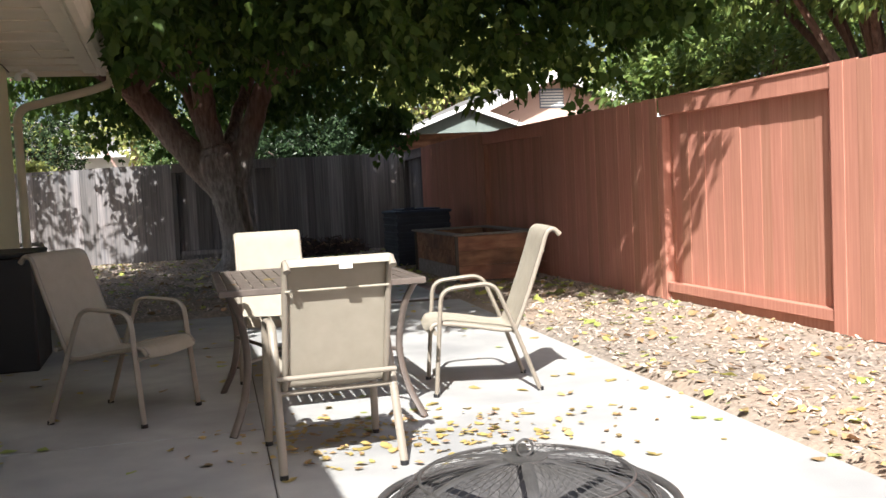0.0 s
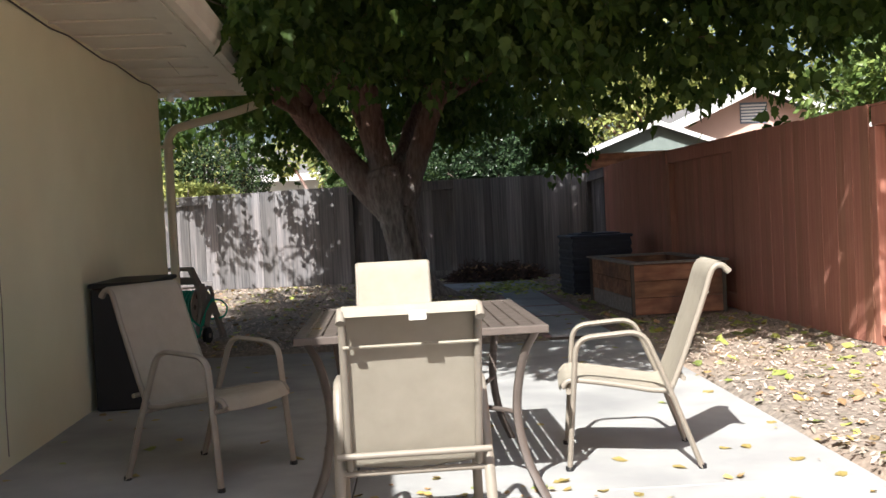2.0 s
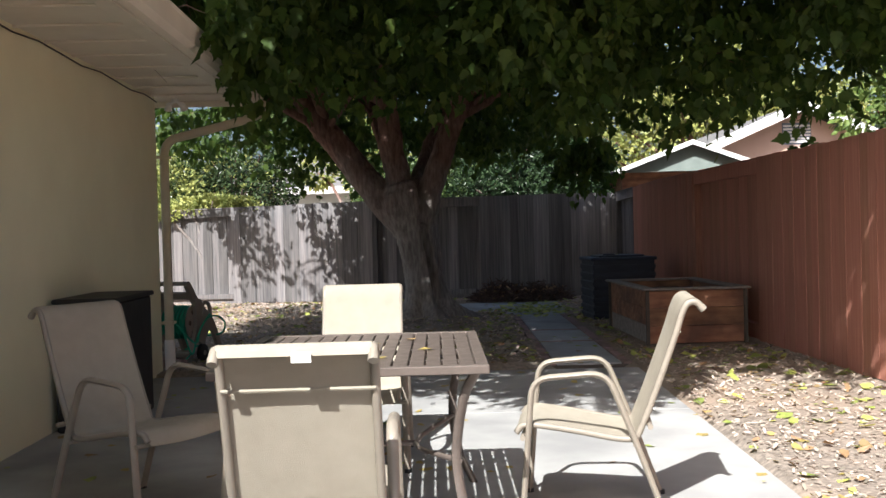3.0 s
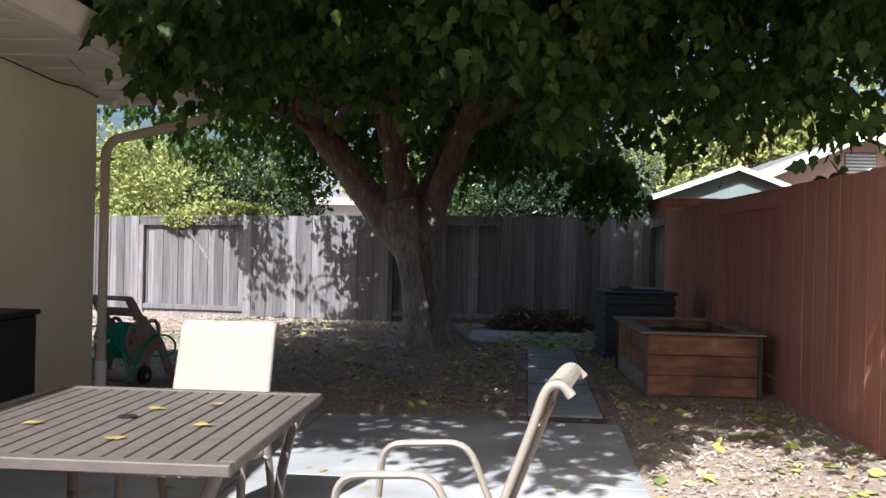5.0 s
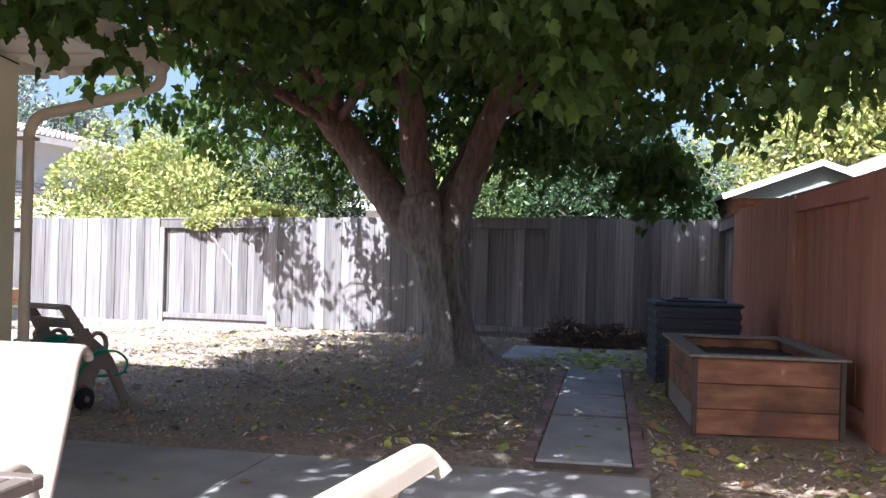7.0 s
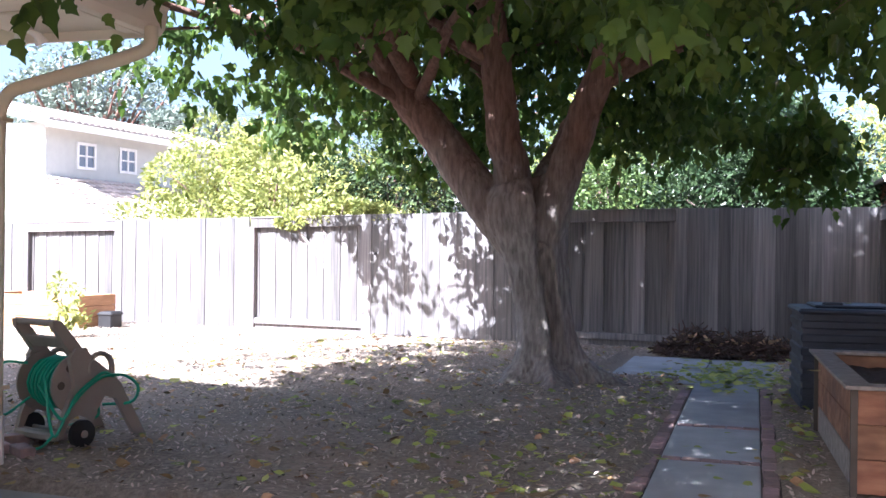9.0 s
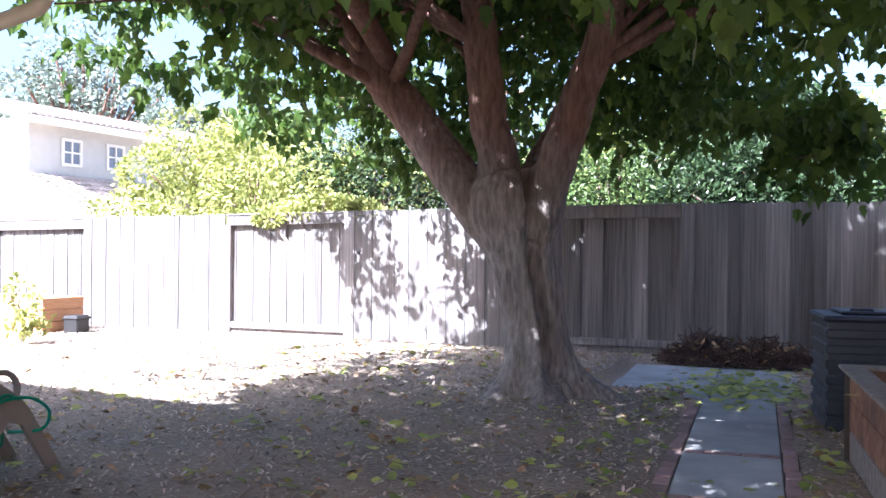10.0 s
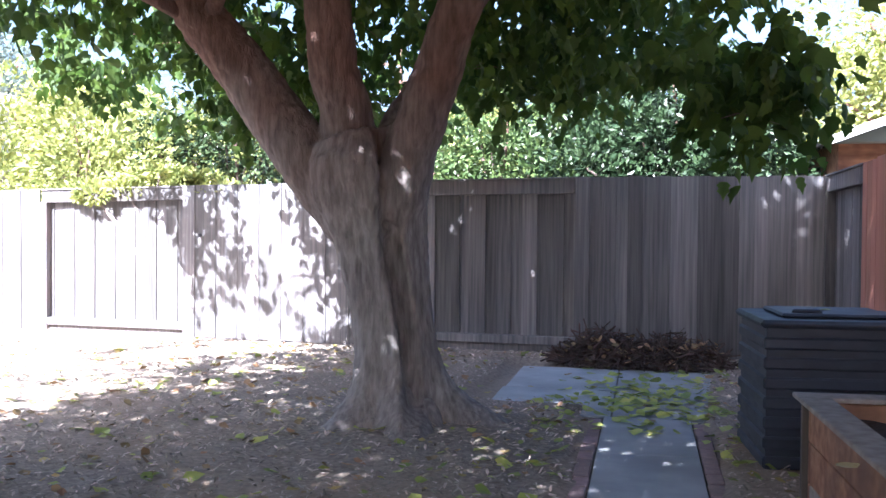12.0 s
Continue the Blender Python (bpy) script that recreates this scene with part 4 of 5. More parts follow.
# ---- hose reel, planter, sapling and brick edging by the house corner ----
def hose_reel():
    r = thing("hose_reel", "taupe plastic garden hose reel cart wound with green hose", "hose reel", pose(-2.32, 7.0, 0.02, 0, 0, -10))
    # local x: along the axle, y: towards the feet
    flip = Matrix(((0, 1, 0, 0), (1, 0, 0, 0), (0, 0, 1, 0), (0, 0, 0, 1)))
    for s in (-1, 1):
        x = s * 0.205
        m = Matrix.Translation((x, 0, 0)) @ flip
        side = [(-0.15, 0.06), (-0.12, 0.19), (-0.03, 0.38), (-0.07, 0.56), (-0.03, 0.62), (0.05, 0.62), (0.1, 0.55), (0.27, 0.43), (0.33, 0.36), (0.54, 0.0), (0.45, 0.0), (0.29, 0.27), (0.2, 0.3), (0.13, 0.2), (0.1, 0.1), (0.07, 0.17), (0.0, 0.2), (-0.07, 0.17), (-0.11, 0.08)]
        part("side_frame", Shape().prism(side, -0.018, 0.018, m), M_REEL, r)
        arm = [(-0.045, 0.58), (0.05, 0.6), (-0.115, 0.79), (-0.13, 0.8), (-0.185, 0.8), (-0.18, 0.76)]
        part("handle_arm", Shape().prism(arm, -0.02, 0.02, Matrix.Translation((-s * 0.02, 0, 0)) @ m), M_REEL, r)
        arch = [(x, 0.17 + 0.095 * math.cos(k * 0.35 - 0.5), 0.475 + 0.1 * math.sin(k * 0.35 - 0.5)) for k in range(12)]
        part("arch", Shape().tube(arch, 0.024, 8, 0.7), M_REEL, r)
        flange = part("flange", Shape().tube([(s * 0.165, 0.02, 0.39), (s * 0.177, 0.02, 0.39)], 0.19, 28), M_REEL, r)
        for k in range(6):
            a = k * math.pi / 3
            part("boss", Shape().tube([(s * 0.178, 0.02 + 0.12 * math.cos(a), 0.39 + 0.12 * math.sin(a)), (s * 0.181, 0.02 + 0.12 * math.cos(a), 0.39 + 0.12 * math.sin(a))], 0.026, 10), M_JOINT, flange)
        w = part("wheel", Shape().tube([(s * 0.23, 0, 0.085), (s * 0.235, 0, 0.085), (s * 0.27, 0, 0.085), (s * 0.275, 0, 0.085)], [0.075, 0.088, 0.088, 0.075], 24), M_BLACK, r)
        part("hub", Shape().tube([(s * 0.276, 0, 0.085), (s * 0.284, 0, 0.085)], 0.024, 14), M_REEL, w)
    part("handle_bar", Shape().tube([(-0.2, -0.155, 0.785), (0.2, -0.155, 0.785)], 0.022, 10), M_REEL, r)
    part("cross_panel", Shape().box(-0.18, 0.18, -0.012, 0.012, -0.05, 0.05, Matrix.Translation((0, -0.08, 0.66)) @ Matrix.Rotation(0.75, 4, "X"), b=0.006), M_REEL, r)
    part("base_tray", Shape().box(-0.2, 0.2, -0.17, -0.08, 0.05, 0.1, b=0.012), M_REEL, r)
    part("axle", Shape().tube([(-0.23, 0, 0.085), (0.23, 0, 0.085)], 0.012, 8), M_REEL, r)
    part("drum", Shape().tube([(-0.164, 0.02, 0.39), (0.164, 0.02, 0.39)], 0.1, 20), M_REEL, r)
    part("guide_bar", Shape().tube([(-0.187, 0.3, 0.34), (0.187, 0.3, 0.34)], 0.014, 8), M_REEL, r)
    rng = random.Random(4)
    h = Shape()
    pts = []
    for k in range(22 * 16):
        a = 2 * math.pi * k / 16
        lap = k / 16
        R = 0.115 + 0.022 * (lap // 8) + rng.uniform(-0.003, 0.003)
        x = -0.145 + 0.29 * abs(((lap / 8) % 2) - 1) + 0.006 * math.sin(a)
        pts.append((x, 0.02 + R * math.cos(a), 0.39 + R * math.sin(a)))
    h.tube(pts, 0.0105, 6)
    h.tube(smooth_path([(0.1, -0.16, 0.44), (0.24, -0.2, 0.1), (0.25, -0.1, 0.24), (0.25, 0.0, 0.34), (0.25, 0.11, 0.41), (0.25, 0.2, 0.43), (0.27, 0.32, 0.42), (0.3, 0.4, 0.34), (0.26, 0.38, 0.24), (0.1, 0.28, 0.22)], 7), 0.01, 6)
    h.tube(smooth_path([(0.05, -0.17, 0.4), (0.262, -0.16, 0.2), (0.27, -0.06, 0.33), (0.265, 0.06, 0.41), (0.262, 0.16, 0.455), (0.2, 0.3, 0.4)], 7), 0.01, 6)
    h.tube(smooth_path([(-0.1, -0.12, 0.3), (-0.2, -0.26, 0.2), (-0.24, -0.24, 0.5), (-0.1, -0.14, 0.52)], 7), 0.0095, 6)
    h.tube(smooth_path([(0.24, -0.2, 0.1), (0.15, -0.24, 0.02), (-0.1, -0.27, 0.0), (-0.35, -0.2, 0.0), (-0.5, 0.0, 0.0)], 7), 0.0095, 6)
    h.tube(smooth_path([(0.1, 0.24, 0.25), (0.15, 0.2, 0.16), (0.12, 0.08, 0.13), (0.0, 0.1, 0.1)], 7), 0.0095, 6)
    part("hose", h, M_HOSE, r, "green rubber hose")


hose_reel()


def bed_planter():
    W, D, h = 1.9, 0.85, 0.52
    b = thing("cedar_planter", "orange cedar planter box standing in the sun by the fence", "planter", pose(-10.25, 13.75, 0.0, 0, 0, 2))
    for k in range(3):
        z0, z1 = 0.01 + k * 0.17, 0.01 + (k + 1) * 0.17 - 0.005
        part("plank", Shape().box(0, W, 0, 0.035, z0, z1, b=0.004), M_CEDAR, b)
        part("plank", Shape().box(0, W, D - 0.035, D, z0, z1, b=0.004), M_CEDAR, b)
        part("plank", Shape().box(0, 0.035, 0.037, D - 0.037, z0, z1, b=0.004), M_CEDAR, b)
        part("plank", Shape().box(W - 0.035, W, 0.037, D - 0.037, z0, z1, b=0.004), M_CEDAR, b)
    part("soil", Shape().box(0.04, W - 0.04, 0.04, D - 0.04, 0.35, 0.45), M_SOIL, b, kind="stuff")


bed_planter()


def sapling(x, y):
    nr = np.random.default_rng(9)
    t = thing("sapling", "small bright green leafy sapling in the mulch", "plant", pose(x, y, 0.02) @ Matrix.Diagonal((0.85, 0.85, 0.8, 1)))
    rng = random.Random(3)
    s = Shape()
    cs = []
    for i in range(9):
        e = Vector((rng.uniform(-0.22, 0.25), rng.uniform(-0.2, 0.2), rng.uniform(0.25, 0.95) if i else 1.0))
        s.tube(limb_points((0, 0, 0), (e.x * 0.3, e.y * 0.3, e.z * 0.7), e, 0.01, rng, 5), [0.014 - 0.002 * k for k in range(6)], 5)
        cs.append(e)
    part("stems", s, M_BARK, t)
    c = np.array([tuple(e) for e in cs])
    k = nr.integers(0, len(cs), 330)
    pos = c[k] + nr.normal(0, 0.085, (330, 3))
    part("leaves", leaf_mesh("leaves", pos, nr.normal(0, 0.6, (330, 3)) + (0, 0, -0.5), nr.uniform(0.09, 0.16, 330), LEAF_LONG, M_LIGHTLEAF, nr), M_LIGHTLEAF, t, kind="stuff")


sapling(-7.5, 12.6)

block = thing("plastic_tub", "small black plastic tub beside the cedar planter", "tub", pose(-8.2, 14.05, 0.01, 0, 0, 8))
part("body", Shape().box(0, 0.24, 0, 0.3, 0, 0.26, b=0.02), M_BLACK, block)
part("rim", Shape().box(-0.012, 0.252, -0.012, 0.312, 0.2, 0.235, b=0.01), M_BLACK, block)
knob = thing("fence_hook", "small black metal knob on the weathered fence", "hook", Matrix.Translation((-3.98, 15.135, 1.22)))
part("knob", Shape().tube([(0, 0, 0), (0, -0.03, 0), (0, -0.045, 0)], [0.012, 0.026, 0.02], 12), M_BLACK, knob)

edging = thing("brick_edging", "old red brick edging around the house-side planting strip", "brick edging", pose(-2.42, 6.62, 0.0, 0, 0, -2))
rng_b = random.Random(12)
brick_me = Shape().box(0, 0.195, 0, 0.092, 0, 0.058, b=0.005).mesh("brick", M_BRICK)
for i in range(5):
    part("brick", brick_me, M_BRICK, edging, at=pose(0.0 + 0.205 * i - 0.3, 0.0 + rng_b.uniform(-.01, .01), 0.025, 0, 0, -24 + rng_b.uniform(-2, 2)) if i < 3 else pose(-0.12 + 0.12 * (i - 3), 0.1 + 0.19 * (i - 3), 0.03, 0, 0, 52))

wb = random.Random(5)
walk_brick = Shape().box(0, 0.088, 0, 0.195, -0.06, 0.0, b=0.005).mesh("brick", M_BRICK)
y = 0.035
while y < 5.2:
    for x0, lim in ((0.0, 5.3), (0.712, 5.3)):
        part("brick", walk_brick, M_BRICK, walkway, at=pose(x0 + wb.uniform(-0.004, 0.004), y, wb.uniform(-0.004, 0.005), wb.uniform(-0.6, 0.6), 0, wb.uniform(-1, 1)))
    y += 0.204

cross = Shape().box(0, 0.1, 0, 0.088, -0.06, 0.0, b=0.005).mesh("brick", M_BRICK)
for row in (1.785, 3.024):
    for i in range(5):
        part("brick", cross, M_BRICK, walkway, at=pose(0.108 + 0.119 * i, row, 0.003, 0, 0, wb.uniform(-1.5, 1.5)) @ Matrix.Diagonal((1.14, 1, 1, 1)))


# ---- neighbours ----
def window(parent, m, w, h):
    n = part("window", Shape().box(-w / 2, w / 2, -0.01, 0.03, -h / 2, h / 2), M_GLASS, parent, "small white-framed window", at=m)
    f = Shape()
    for x0, x1, z0, z1 in ((-w / 2 - 0.09, -w / 2, -h / 2 - 0.09, h / 2 + 0.09), (w / 2, w / 2 + 0.09, -h / 2 - 0.09, h / 2 + 0.09), (-w / 2, w / 2, h / 2, h / 2 + 0.09), (-w / 2, w / 2, -h / 2 - 0.09, -h / 2), (-0.03, 0.03, -h / 2, h / 2), (-w / 2, -0.032, -0.025, 0.025), (0.032, w / 2, -0.025, 0.025)):
        f.box(x0, x1, -0.06, -0.012, z0, z1)
    part("frame", f, M_WHITE, n)
    return n


def roof_tiles(parent, m, width, length, rows, cols, material, name="roof_tiles"):
    """Rows of half-round tiles running up a slope: local x along the eave, y up the slope, z out of it."""
    s = Shape()
    w, l = width / cols, length / rows
    for j in range(rows):
        for i in range(cols):
            x, y = i * w, j * l
            v = []
            for yy, zz in ((y, 0.05), (y + l * 1.02, 0.0)):
                for k in range(5):
                    a = math.pi * k / 4
                    v.append(m @ Vector((x + w / 2 - math.cos(a) * w / 2, yy, zz + math.sin(a) * w * 0.28)))
            s.add(v, [(k, k + 1, 6 + k, 5 + k) for k in range(4)] + [(0, 4, 3, 2, 1)])
    return part(name, s, material, parent, kind="stuff")


def big_house():
    # its long wall runs away from the garden; a lower roof leans on that wall
    b = thing("neighbour_house", "pale two-storey stucco house with ribbed tile roofs and white windows", "house", pose(-20, 25.1, 0))
    part("upper_storey", Shape().box(-9, 0, 0, 12, 0, 5.04), M_HOUSE, b)
    part("lower_storey", Shape().box(0.003, 2.9, 0.003, 12, 0, 1.8), M_HOUSE, b)
    part("end_wall", Shape().prism([(0.0, 1.8), (2.85, 1.8), (0.0, 3.2)], 0.0, 0.2), M_HOUSE, b)
    for y, z in ((1.72, 4.14), (3.7, 4.16)):
        window(b, Matrix.Translation((0.0, y, z)) @ Matrix.Rotation(radians(90), 4, "Z"), 0.68, 0.68)
    up = Matrix.Translation((0.55, -0.5, 5.02)) @ Matrix.Rotation(radians(90), 4, "Z") @ Matrix.Rotation(radians(13), 4, "X")
    part("upper_roof", Shape().box(0, 13.2, 0, 5.4, -0.14, 0.0, up), M_TILE, b)
    roof_tiles(b, up, 13.2, 5.4, 13, 46, M_TILE)
    part("upper_fascia", Shape().box(0, 13.2, -0.05, -0.002, -0.2, 0.03, up), M_WHITE, b)
    low = Matrix.Translation((3.25, -0.3, 1.7)) @ Matrix.Rotation(radians(90), 4, "Z") @ Matrix.Rotation(radians(27), 4, "X")
    part("lower_roof", Shape().box(0, 12.4, 0, 3.65, -0.14, 0.0, low), M_TILE, b)
    roof_tiles(b, low, 12.4, 3.65, 11, 44, M_TILE)
    part("rake_board", Shape().box(-0.04, -0.002, 0, 3.65, -0.2, 0.03, low), M_WHITE, b, "white rake board")


big_house()


def shed():
    s = thing("garden_shed", "brown board garden shed with grey-green gable and white trim", "shed", pose(4.33, 16.0, 0, 0, 0, 4))
    part("front_wall", Shape().box(-1.25, 1.25, 0.3, 2.6, 0, 2.3), M_BEDWOOD, s)
    part("gable", Shape().prism([(-1.3, 2.3), (0.0, 2.76), (1.3, 2.3), (1.3, 2.27), (-1.3, 2.27)], 0.05, 0.28), M_SHED, s, "grey-green gable board")
    sl = math.atan2(0.53, 1.44)
    for q in (-1, 1):
        m = Matrix.Translation((0, 0, 2.83)) @ Matrix.Rotation(q * sl, 4, "Y")
        x0, x1 = (0, 1.55) if q > 0 else (-1.55, 0)
        part("roof_slope", Shape().box(x0, x1, -0.12, 2.8, -0.04, 0.0, m), M_SHINGLE, s)
        part("barge_board", Shape().box(x0, x1, -0.145, -0.122, -0.075, 0.01, m), M_WHITE, s, "white barge board")


shed()


def side_house():
    h = thing("low_house", "low pink stucco house with white-edged gable beyond the fence", "house", pose(7.3, 19.4, 0, 0, 0, 5))
    part("lower_wall", Shape().box(-2.4, 6.4, 0.3, 8, 0, 2.75), M_PINK, h)
    part("gable", Shape().prism([(-2.4, 2.75), (0, 3.74), (2.4, 2.75)], 0.3, 0.5), M_PINK, h)
    sl = math.atan2(1.1, 2.6)
    for q in (-1, 1):
        m = Matrix.Translation((0, 0, 3.88)) @ Matrix.Rotation(q * sl, 4, "Y")
        x0, x1 = (0, 3.1) if q > 0 else (-3.1, 0)
        part("roof_slope", Shape().box(x0, x1, -0.2, 8.3, -0.06, 0.0, m), M_SHINGLE, h)
        part("barge_board", Shape().box(x0, x1, -0.24, -0.202, -0.18, 0.02, m), M_WHITE, h, "white barge board")
    v = Shape()
    for i in range(6):
        v.box(-0.3, 0.3, 0.26, 0.29, 3.02 + 0.07 * i, 3.06 + 0.07 * i)
    part("vent", v, M_WHITE, h, "white slatted gable vent")
    part("vent_back", Shape().box(-0.32, 0.32, 0.285, 0.299, 2.98, 3.46), M_GLASS, h)


side_house()


def mid_house():
    h = thing("grey_house", "low grey house with white fascia seen over the fence", "house", pose(-6.0, 32, 0))
    part("front_wall", Shape().box(-3, 6, 0.6, 7, 0, 2.9), M_HOUSE, h)
    m = Matrix.Translation((-3.5, 0, 2.85)) @ Matrix.Rotation(radians(18), 4, "X")
    part("roof_slope", Shape().box(0, 10, 0, 4.6, 0, 0.12, m), M_SHINGLE, h)
    part("fascia", Shape().box(0, 10, -0.04, -0.002, -0.12, 0.13, m), M_WHITE, h)


mid_house()


def utility_pole(x, y):
    p = thing("utility_pole", "weathered wooden utility pole with crossarms and wires", "utility pole", pose(x, y, 0))
    part("mast", Shape().tube([(0, 0, 0), (0, 0, 9)], [0.15, 0.11], 10), M_BARK, p)
    for z in (8.3, 7.5):
        part("crossarm", Shape().box(-1.1, 1.1, -0.06, 0.06, z, z + 0.12), M_BARK, p)
    for dx, z in ((-1, 8.43), (0.9, 8.43), (0.6, 7.63)):
        part("wire", Shape().tube([(dx + 60 * (k / 12 - 0.5), 2 * (k / 12 - 0.5), z - 1.6 * (1 - (k / 6 - 1) ** 2) * (-1) - 1.6) for k in range(13)], 0.012, 4), M_CABLE, p)


utility_pole(-11.4, 45)

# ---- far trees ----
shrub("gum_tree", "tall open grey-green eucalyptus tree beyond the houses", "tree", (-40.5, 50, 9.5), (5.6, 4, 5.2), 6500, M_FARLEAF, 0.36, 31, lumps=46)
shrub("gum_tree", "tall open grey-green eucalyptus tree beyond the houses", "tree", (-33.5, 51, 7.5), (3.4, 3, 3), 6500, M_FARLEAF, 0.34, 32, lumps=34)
shrub("garden_tree", "sunlit yellow-green garden tree beyond the fence", "tree", (-3.6, 26, 3.2), (2.2, 2, 2.3), 9000, M_LIGHTLEAF, 0.17, 33)
shrub("garden_tree", "pale sunlit tree beyond the shed roof", "tree", (7.5, 30, 4.2), (5.0, 3, 3.6), 20000, M_LIGHTLEAF, 0.2, 34, lumps=30)
shrub("garden_tree", "tall mid-green leafy tree beyond the red fence", "tree", (8.3, 11.2, 2.9), (2.6, 3.0, 2.0), 24000, M_FRESHLEAF, 0.14, 40, lumps=34)
shrub("garden_tree", "mid-green leafy tree beyond the red fence", "tree", (7.2, 6.0, 3.4), (2.1, 3.4, 2.3), 30000, M_FRESHLEAF, 0.12, 35, lumps=30)
shrub("garden_tree", "mid-green leafy tree beyond the red fence", "tree", (8.0, 1.5, 4.0), (2.6, 3.4, 2.6), 18000, M_LIGHTLEAF, 0.13, 36, lumps=24)
shrub("dark_tree", "dark green tree standing behind the big mulberry", "tree", (-0.4, 21, 2.6), (1.7, 1.5, 1.5), 9000, M_DARKLEAF, 0.13, 37)
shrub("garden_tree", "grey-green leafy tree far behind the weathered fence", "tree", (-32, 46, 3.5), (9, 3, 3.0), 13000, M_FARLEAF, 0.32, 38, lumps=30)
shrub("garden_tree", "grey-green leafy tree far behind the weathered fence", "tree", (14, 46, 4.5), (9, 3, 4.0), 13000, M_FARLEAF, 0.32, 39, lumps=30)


# ---- chips and fallen leaves ----
def litter():
    nr = np.random.default_rng(77)

    def scatter(n, sel, x0=-9.5, x1=4.6, y0=-4.5, y1=15.1, near=None):
        x, y = nr.uniform(x0, x1, n), nr.uniform(y0, y1, n)
        keep = np.array([sel(a, b) for a, b in zip(x, y)])
        return x[keep], y[keep]

    free = lambda x, y: not in_paving(x, y) and x < fence_x(y) - 0.08 and (x > house_x(y) + 0.05 or y > 6.5) and not (2.3 < x < 3.6 and 7.6 < y < 9.7)
    chip = ([(-0.5, 0, 0), (-0.2, -0.16, 0.04), (0.5, -0.05, 0.0), (0.25, 0.17, 0.1), (-0.3, 0.15, 0.07)], [(0, 1, 2, 3, 4)])

    def lay(name, label, x, y, size, shape, material, up=0.25, lift=0.012, cat="leaves"):
        z = np.array([ground_z(a, b) if not in_paving(a, b) else 0.001 for a, b in zip(x, y)]) + nr.uniform(0.003, lift, len(x))
        a = nr.uniform(0, 2 * np.pi, len(x))
        way = np.stack([np.cos(a), np.sin(a), nr.normal(0, up * 0.5, len(x))], 1)
        base, faces = np.array(shape[0], float), shape[1]
        zz = np.stack([nr.normal(0, up, len(x)), nr.normal(0, up, len(x)), np.ones(len(x))], 1)
        X = np.cross(way, zz)
        X /= np.linalg.norm(X, axis=1)[:, None]
        Z = np.cross(X, way)
        fr = np.stack([X, way, Z], 1) * size[:, None, None]
        v = np.stack([x, y, z], 1)[:, None] + np.einsum("kj,njc->nkc", base, fr)
        low = v[:, :, 2].min(1) - (z - 0.003)
        v[:, :, 2] -= np.minimum(low, 0)[:, None]
        k = len(base)
        me = bpy.data.meshes.new(name)
        me.from_pydata(v.reshape(-1, 3).tolist(), [], [tuple(i + k * j for i in f) for j in range(len(x)) for f in faces])
        me.materials.append(material)
        ob = new(name, me)
        tagged(ob, label, cat, kind="stuff")

    x, y = scatter(120000, free)
    lay("mulch_chips", "brown and grey wood chips covering the ground", x, y, nr.uniform(0.02, 0.055, len(x)), chip, M_CHIP, 0.35, 0.02, "wood chips")
    leaf = ([(0, -0.5, 0.08), (0.3, -0.22, 0.02), (0.42, 0.18, 0.1), (0.03, 0.55, 0.0), (-0.28, 0.1, 0.05), (-0.36, -0.3, 0.11), (0, 0, 0.0)], [(6, 0, 1), (6, 1, 2), (6, 2, 3), (6, 3, 4), (6, 4, 5), (6, 5, 0)])
    shady = lambda x, y: x < fence_x(y) - 0.1 and y < 15 and (x > house_x(y) + 0.05 or y > 6.6) and not (2.25 < x < 3.6 and 7.5 < y < 9.8)
    den = lambda x, y: nr.random() < (0.28 + 0.72 * (x > 0.4 and y > 3.5)) * (1.0 if y > 5.5 else 0.5)
    x, y = scatter(5600, lambda a, b: shady(a, b) and not in_paving(a, b) and den(a, b), -4.5)
    lay("green_fallen_leaves", "fallen yellow-green leaves on the mulch", x, y, nr.uniform(0.045, 0.115, len(x)), leaf, M_LIME, 0.3)
    x, y = scatter(1700, lambda a, b: shady(a, b) and not in_paving(a, b), -5)
    lay("yellow_fallen_leaves", "fallen yellow leaves on the mulch", x, y, nr.uniform(0.03, 0.075, len(x)), leaf, M_YELLOW, 0.3)
    x, y = scatter(2600, lambda a, b: shady(a, b) and not in_paving(a, b), -6)
    lay("dry_fallen_leaves", "dry brown and tan leaves on the mulch", x, y, nr.uniform(0.04, 0.09, len(x)), leaf, M_BROWN, 0.4)
    # piled leaves along the chair and table feet
    n = 210
    px, py = np.r_[nr.normal(0.45, 0.28, n), nr.normal(1.0, 0.35, n), nr.normal(1.9, 0.35, 30)], np.r_[nr.normal(0.95, 0.22, n), nr.normal(0.75, 0.25, n), nr.normal(1.0, 0.5, 30)]
    lay("swept_leaves", "drift of yellow and brown leaves under the table", px[::2], py[::2], nr.uniform(0.025, 0.06, len(px[::2])), leaf, M_YELLOW, 0.18)
    lay("swept_leaves", "drift of yellow and brown leaves under the table", px[1::3], py[1::3], nr.uniform(0.02, 0.055, len(px[1::3])), leaf, M_BROWN, 0.18)
    n = 330
    px, py = nr.normal(1.35, 0.38, n), nr.normal(12.7, 0.75, n)
    ok = (px < 1.9) & (py < 14.5)
    lay("swept_green_leaves", "scatter of yellow-green leaves over the end of the walk", px[ok], py[ok], nr.uniform(0.05, 0.12, ok.sum()), leaf, M_LIME, 0.25)
    n = 260
    a, r = nr.uniform(0, 2 * np.pi, n), np.sqrt(nr.uniform(0, 1, n))
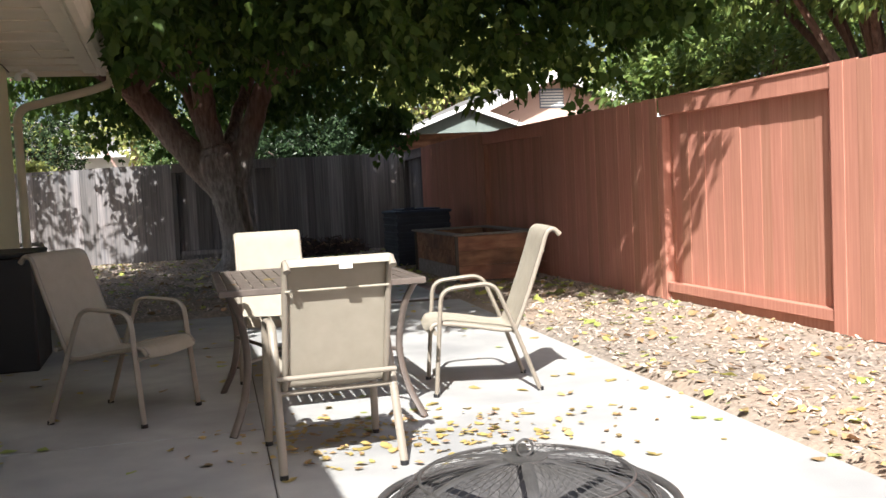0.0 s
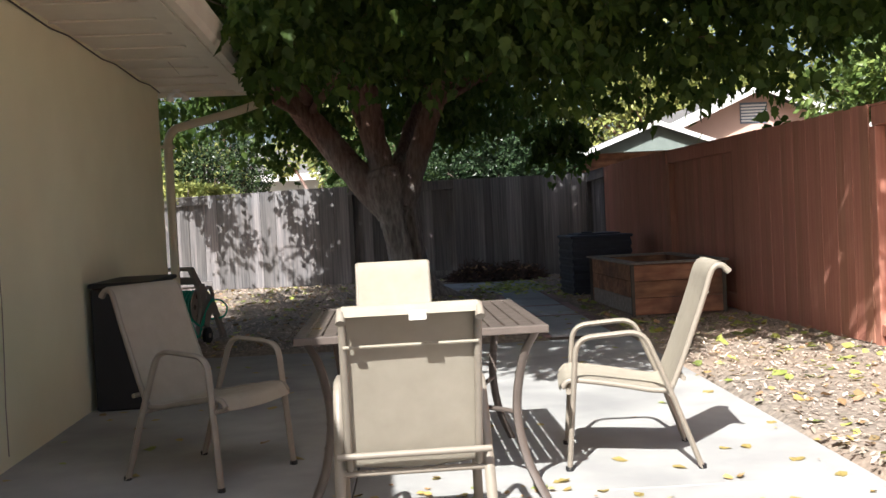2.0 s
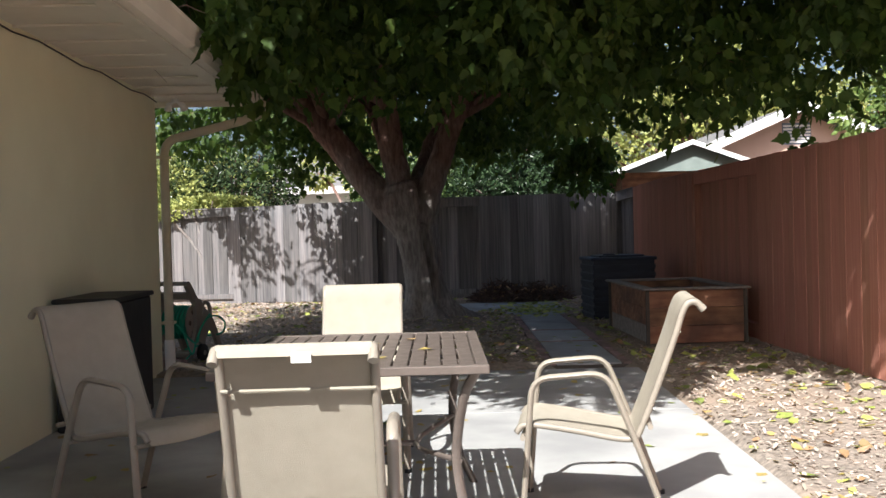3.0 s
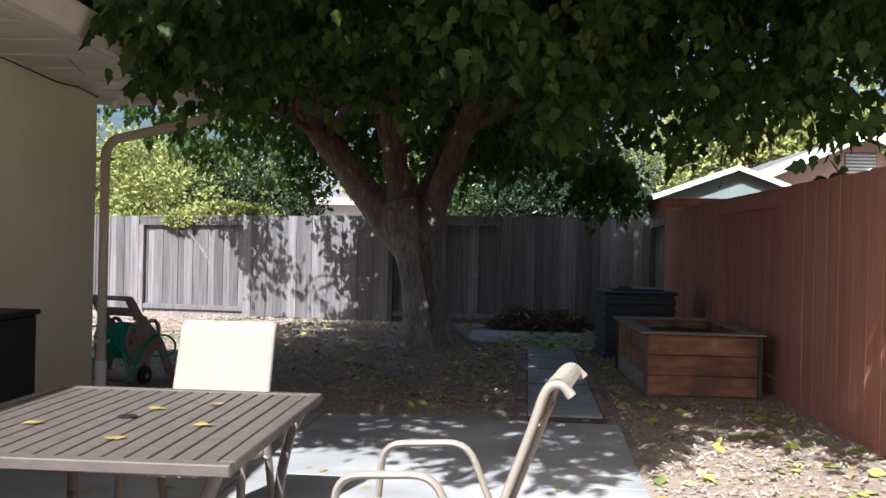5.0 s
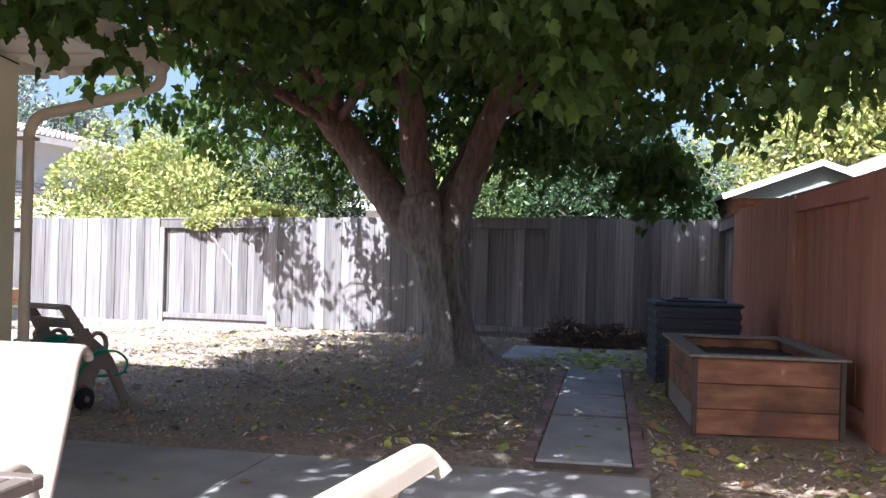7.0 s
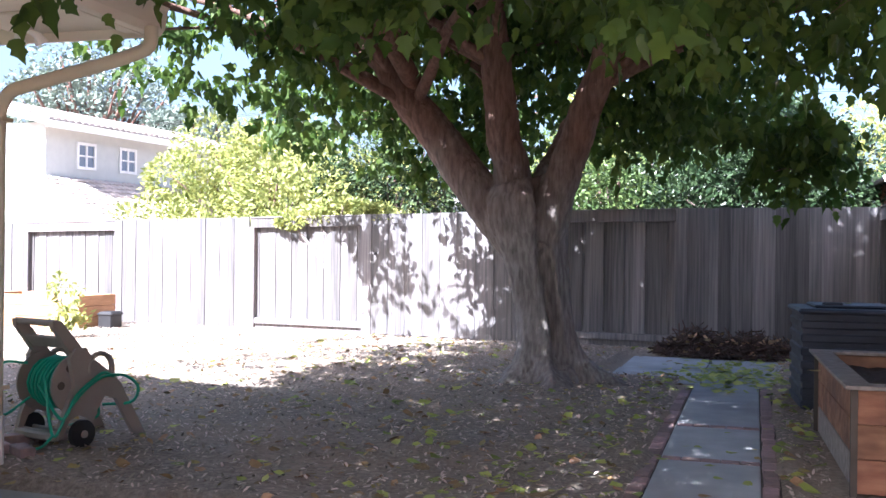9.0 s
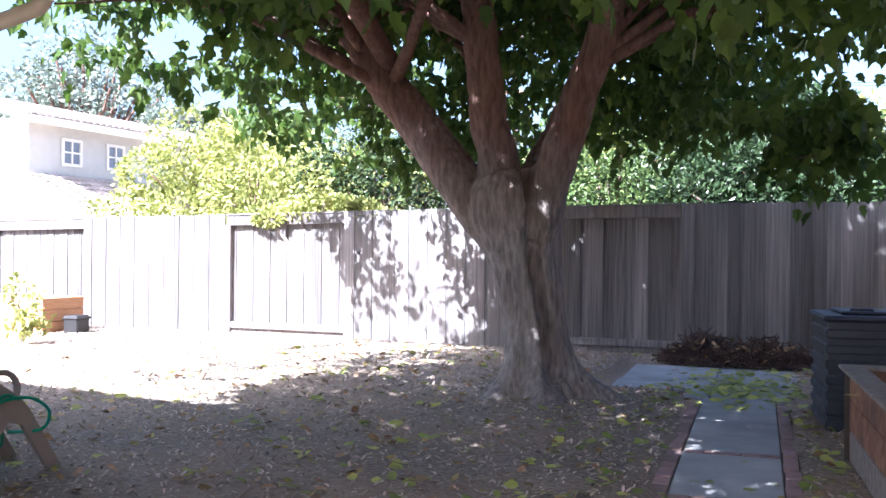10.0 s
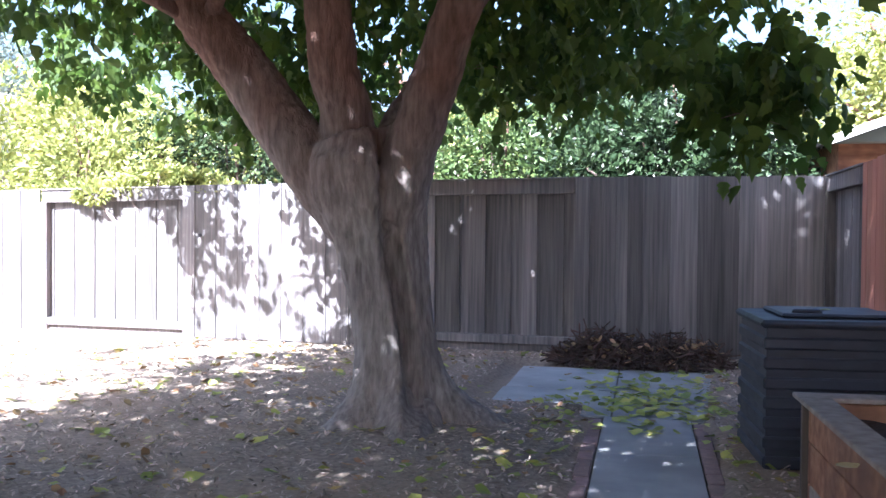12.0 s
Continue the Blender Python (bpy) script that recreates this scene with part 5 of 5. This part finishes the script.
    lay("pile_leaves", "dry brown leaves caught in the twig heap", 1.1 + 0.8 * r * np.cos(a), 14.6 + 0.3 * r * np.sin(a), nr.uniform(0.05, 0.1, n), leaf, M_BROWN, 0.6, 0.25)
    # single leaves on the paving
    shapes = []
    for k in range(4):
        s = Shape()
        s.add([(a * (1 + 0.15 * math.sin(k * 3 + i)), b, c * (0.6 + 0.5 * k / 3) + 0.002) for i, (a, b, c) in enumerate(leaf[0])], leaf[1])
        for mt in (M_YELLOW, M_LIME, M_BROWN):
            shapes.append((s.mesh("fallen_leaf", mt), mt))
    names = {M_YELLOW: "fallen yellow leaf on the concrete", M_LIME: "fallen green leaf on the concrete", M_BROWN: "dry brown leaf on the concrete"}
    x, y = scatter(1500, lambda a, b: in_paving(a, b) and shady(a, b), -1.9, 2.7)
    for a, b in list(zip(x, y))[:290]:
        i = nr.choice(len(shapes), p=np.array([0.16, 0.06, 0.03] * 4)) if b < 6 else nr.choice(len(shapes), p=np.array([0.06, 0.16, 0.03] * 4))
        me, mt = shapes[i]
        ob = new("fallen_leaf", me)
        s = nr.uniform(0.045, 0.09)
        ob.matrix_basis = pose(a, b, 0.001, nr.normal(0, 4), nr.normal(0, 4), nr.uniform(0, 360)) @ Matrix.Diagonal((s, s, s, 1))
        tagged(ob, names[mt], "leaf", "fallen leaves on the paving")
    for a, b, z, i in ((2.42, 11.05, 0.874, 1), (2.2, 8.2, 0.609, 0)):
        me, mt = shapes[i]
        ob = new("fallen_leaf", me)
        ob.matrix_basis = pose(a, b, z, 0, 0, 40 * i) @ Matrix.Diagonal((0.1, 0.1, 0.1, 1))
        tagged(ob, names[mt].replace("on the concrete", "lying on the compost bin lid" if i else "lying on the bed cap"), "leaf", "fallen leaves on the paving")
    for a, b in ((0.03, 7.95), (0.1, 7.3), (0.35, 7.1), (0.9, 7.0), (1.15, 6.9)):
        me, mt = shapes[2]
        ob = new("fallen_leaf", me)
        ob.matrix_basis = pose(a, b, ground_z(a, b) + 0.02, 6, -5, 777 * a) @ Matrix.Diagonal((0.15, 0.13, 0.15, 1))
        tagged(ob, "large dry tan leaf on the mulch", "leaf", "large dry leaves on the mulch")
    for a, b, i in ((0.55, 1.35, 0), (0.45, 1.85, 3), (0.2, 1.5, 0), (0.72, 1.6, 6), (0.6, 2.0, 2), (0.0, 1.3, 5)):
        me, mt = shapes[i]
        ob = new("fallen_leaf", me)
        ob.matrix_basis = pose(a, b, 0.752, 0, 0, 70 * a * 9) @ Matrix.Diagonal((0.07, 0.07, 0.07, 1))
        tagged(ob, "curled yellow leaf lying on the table", "leaf", "leaves on the table")


litter()
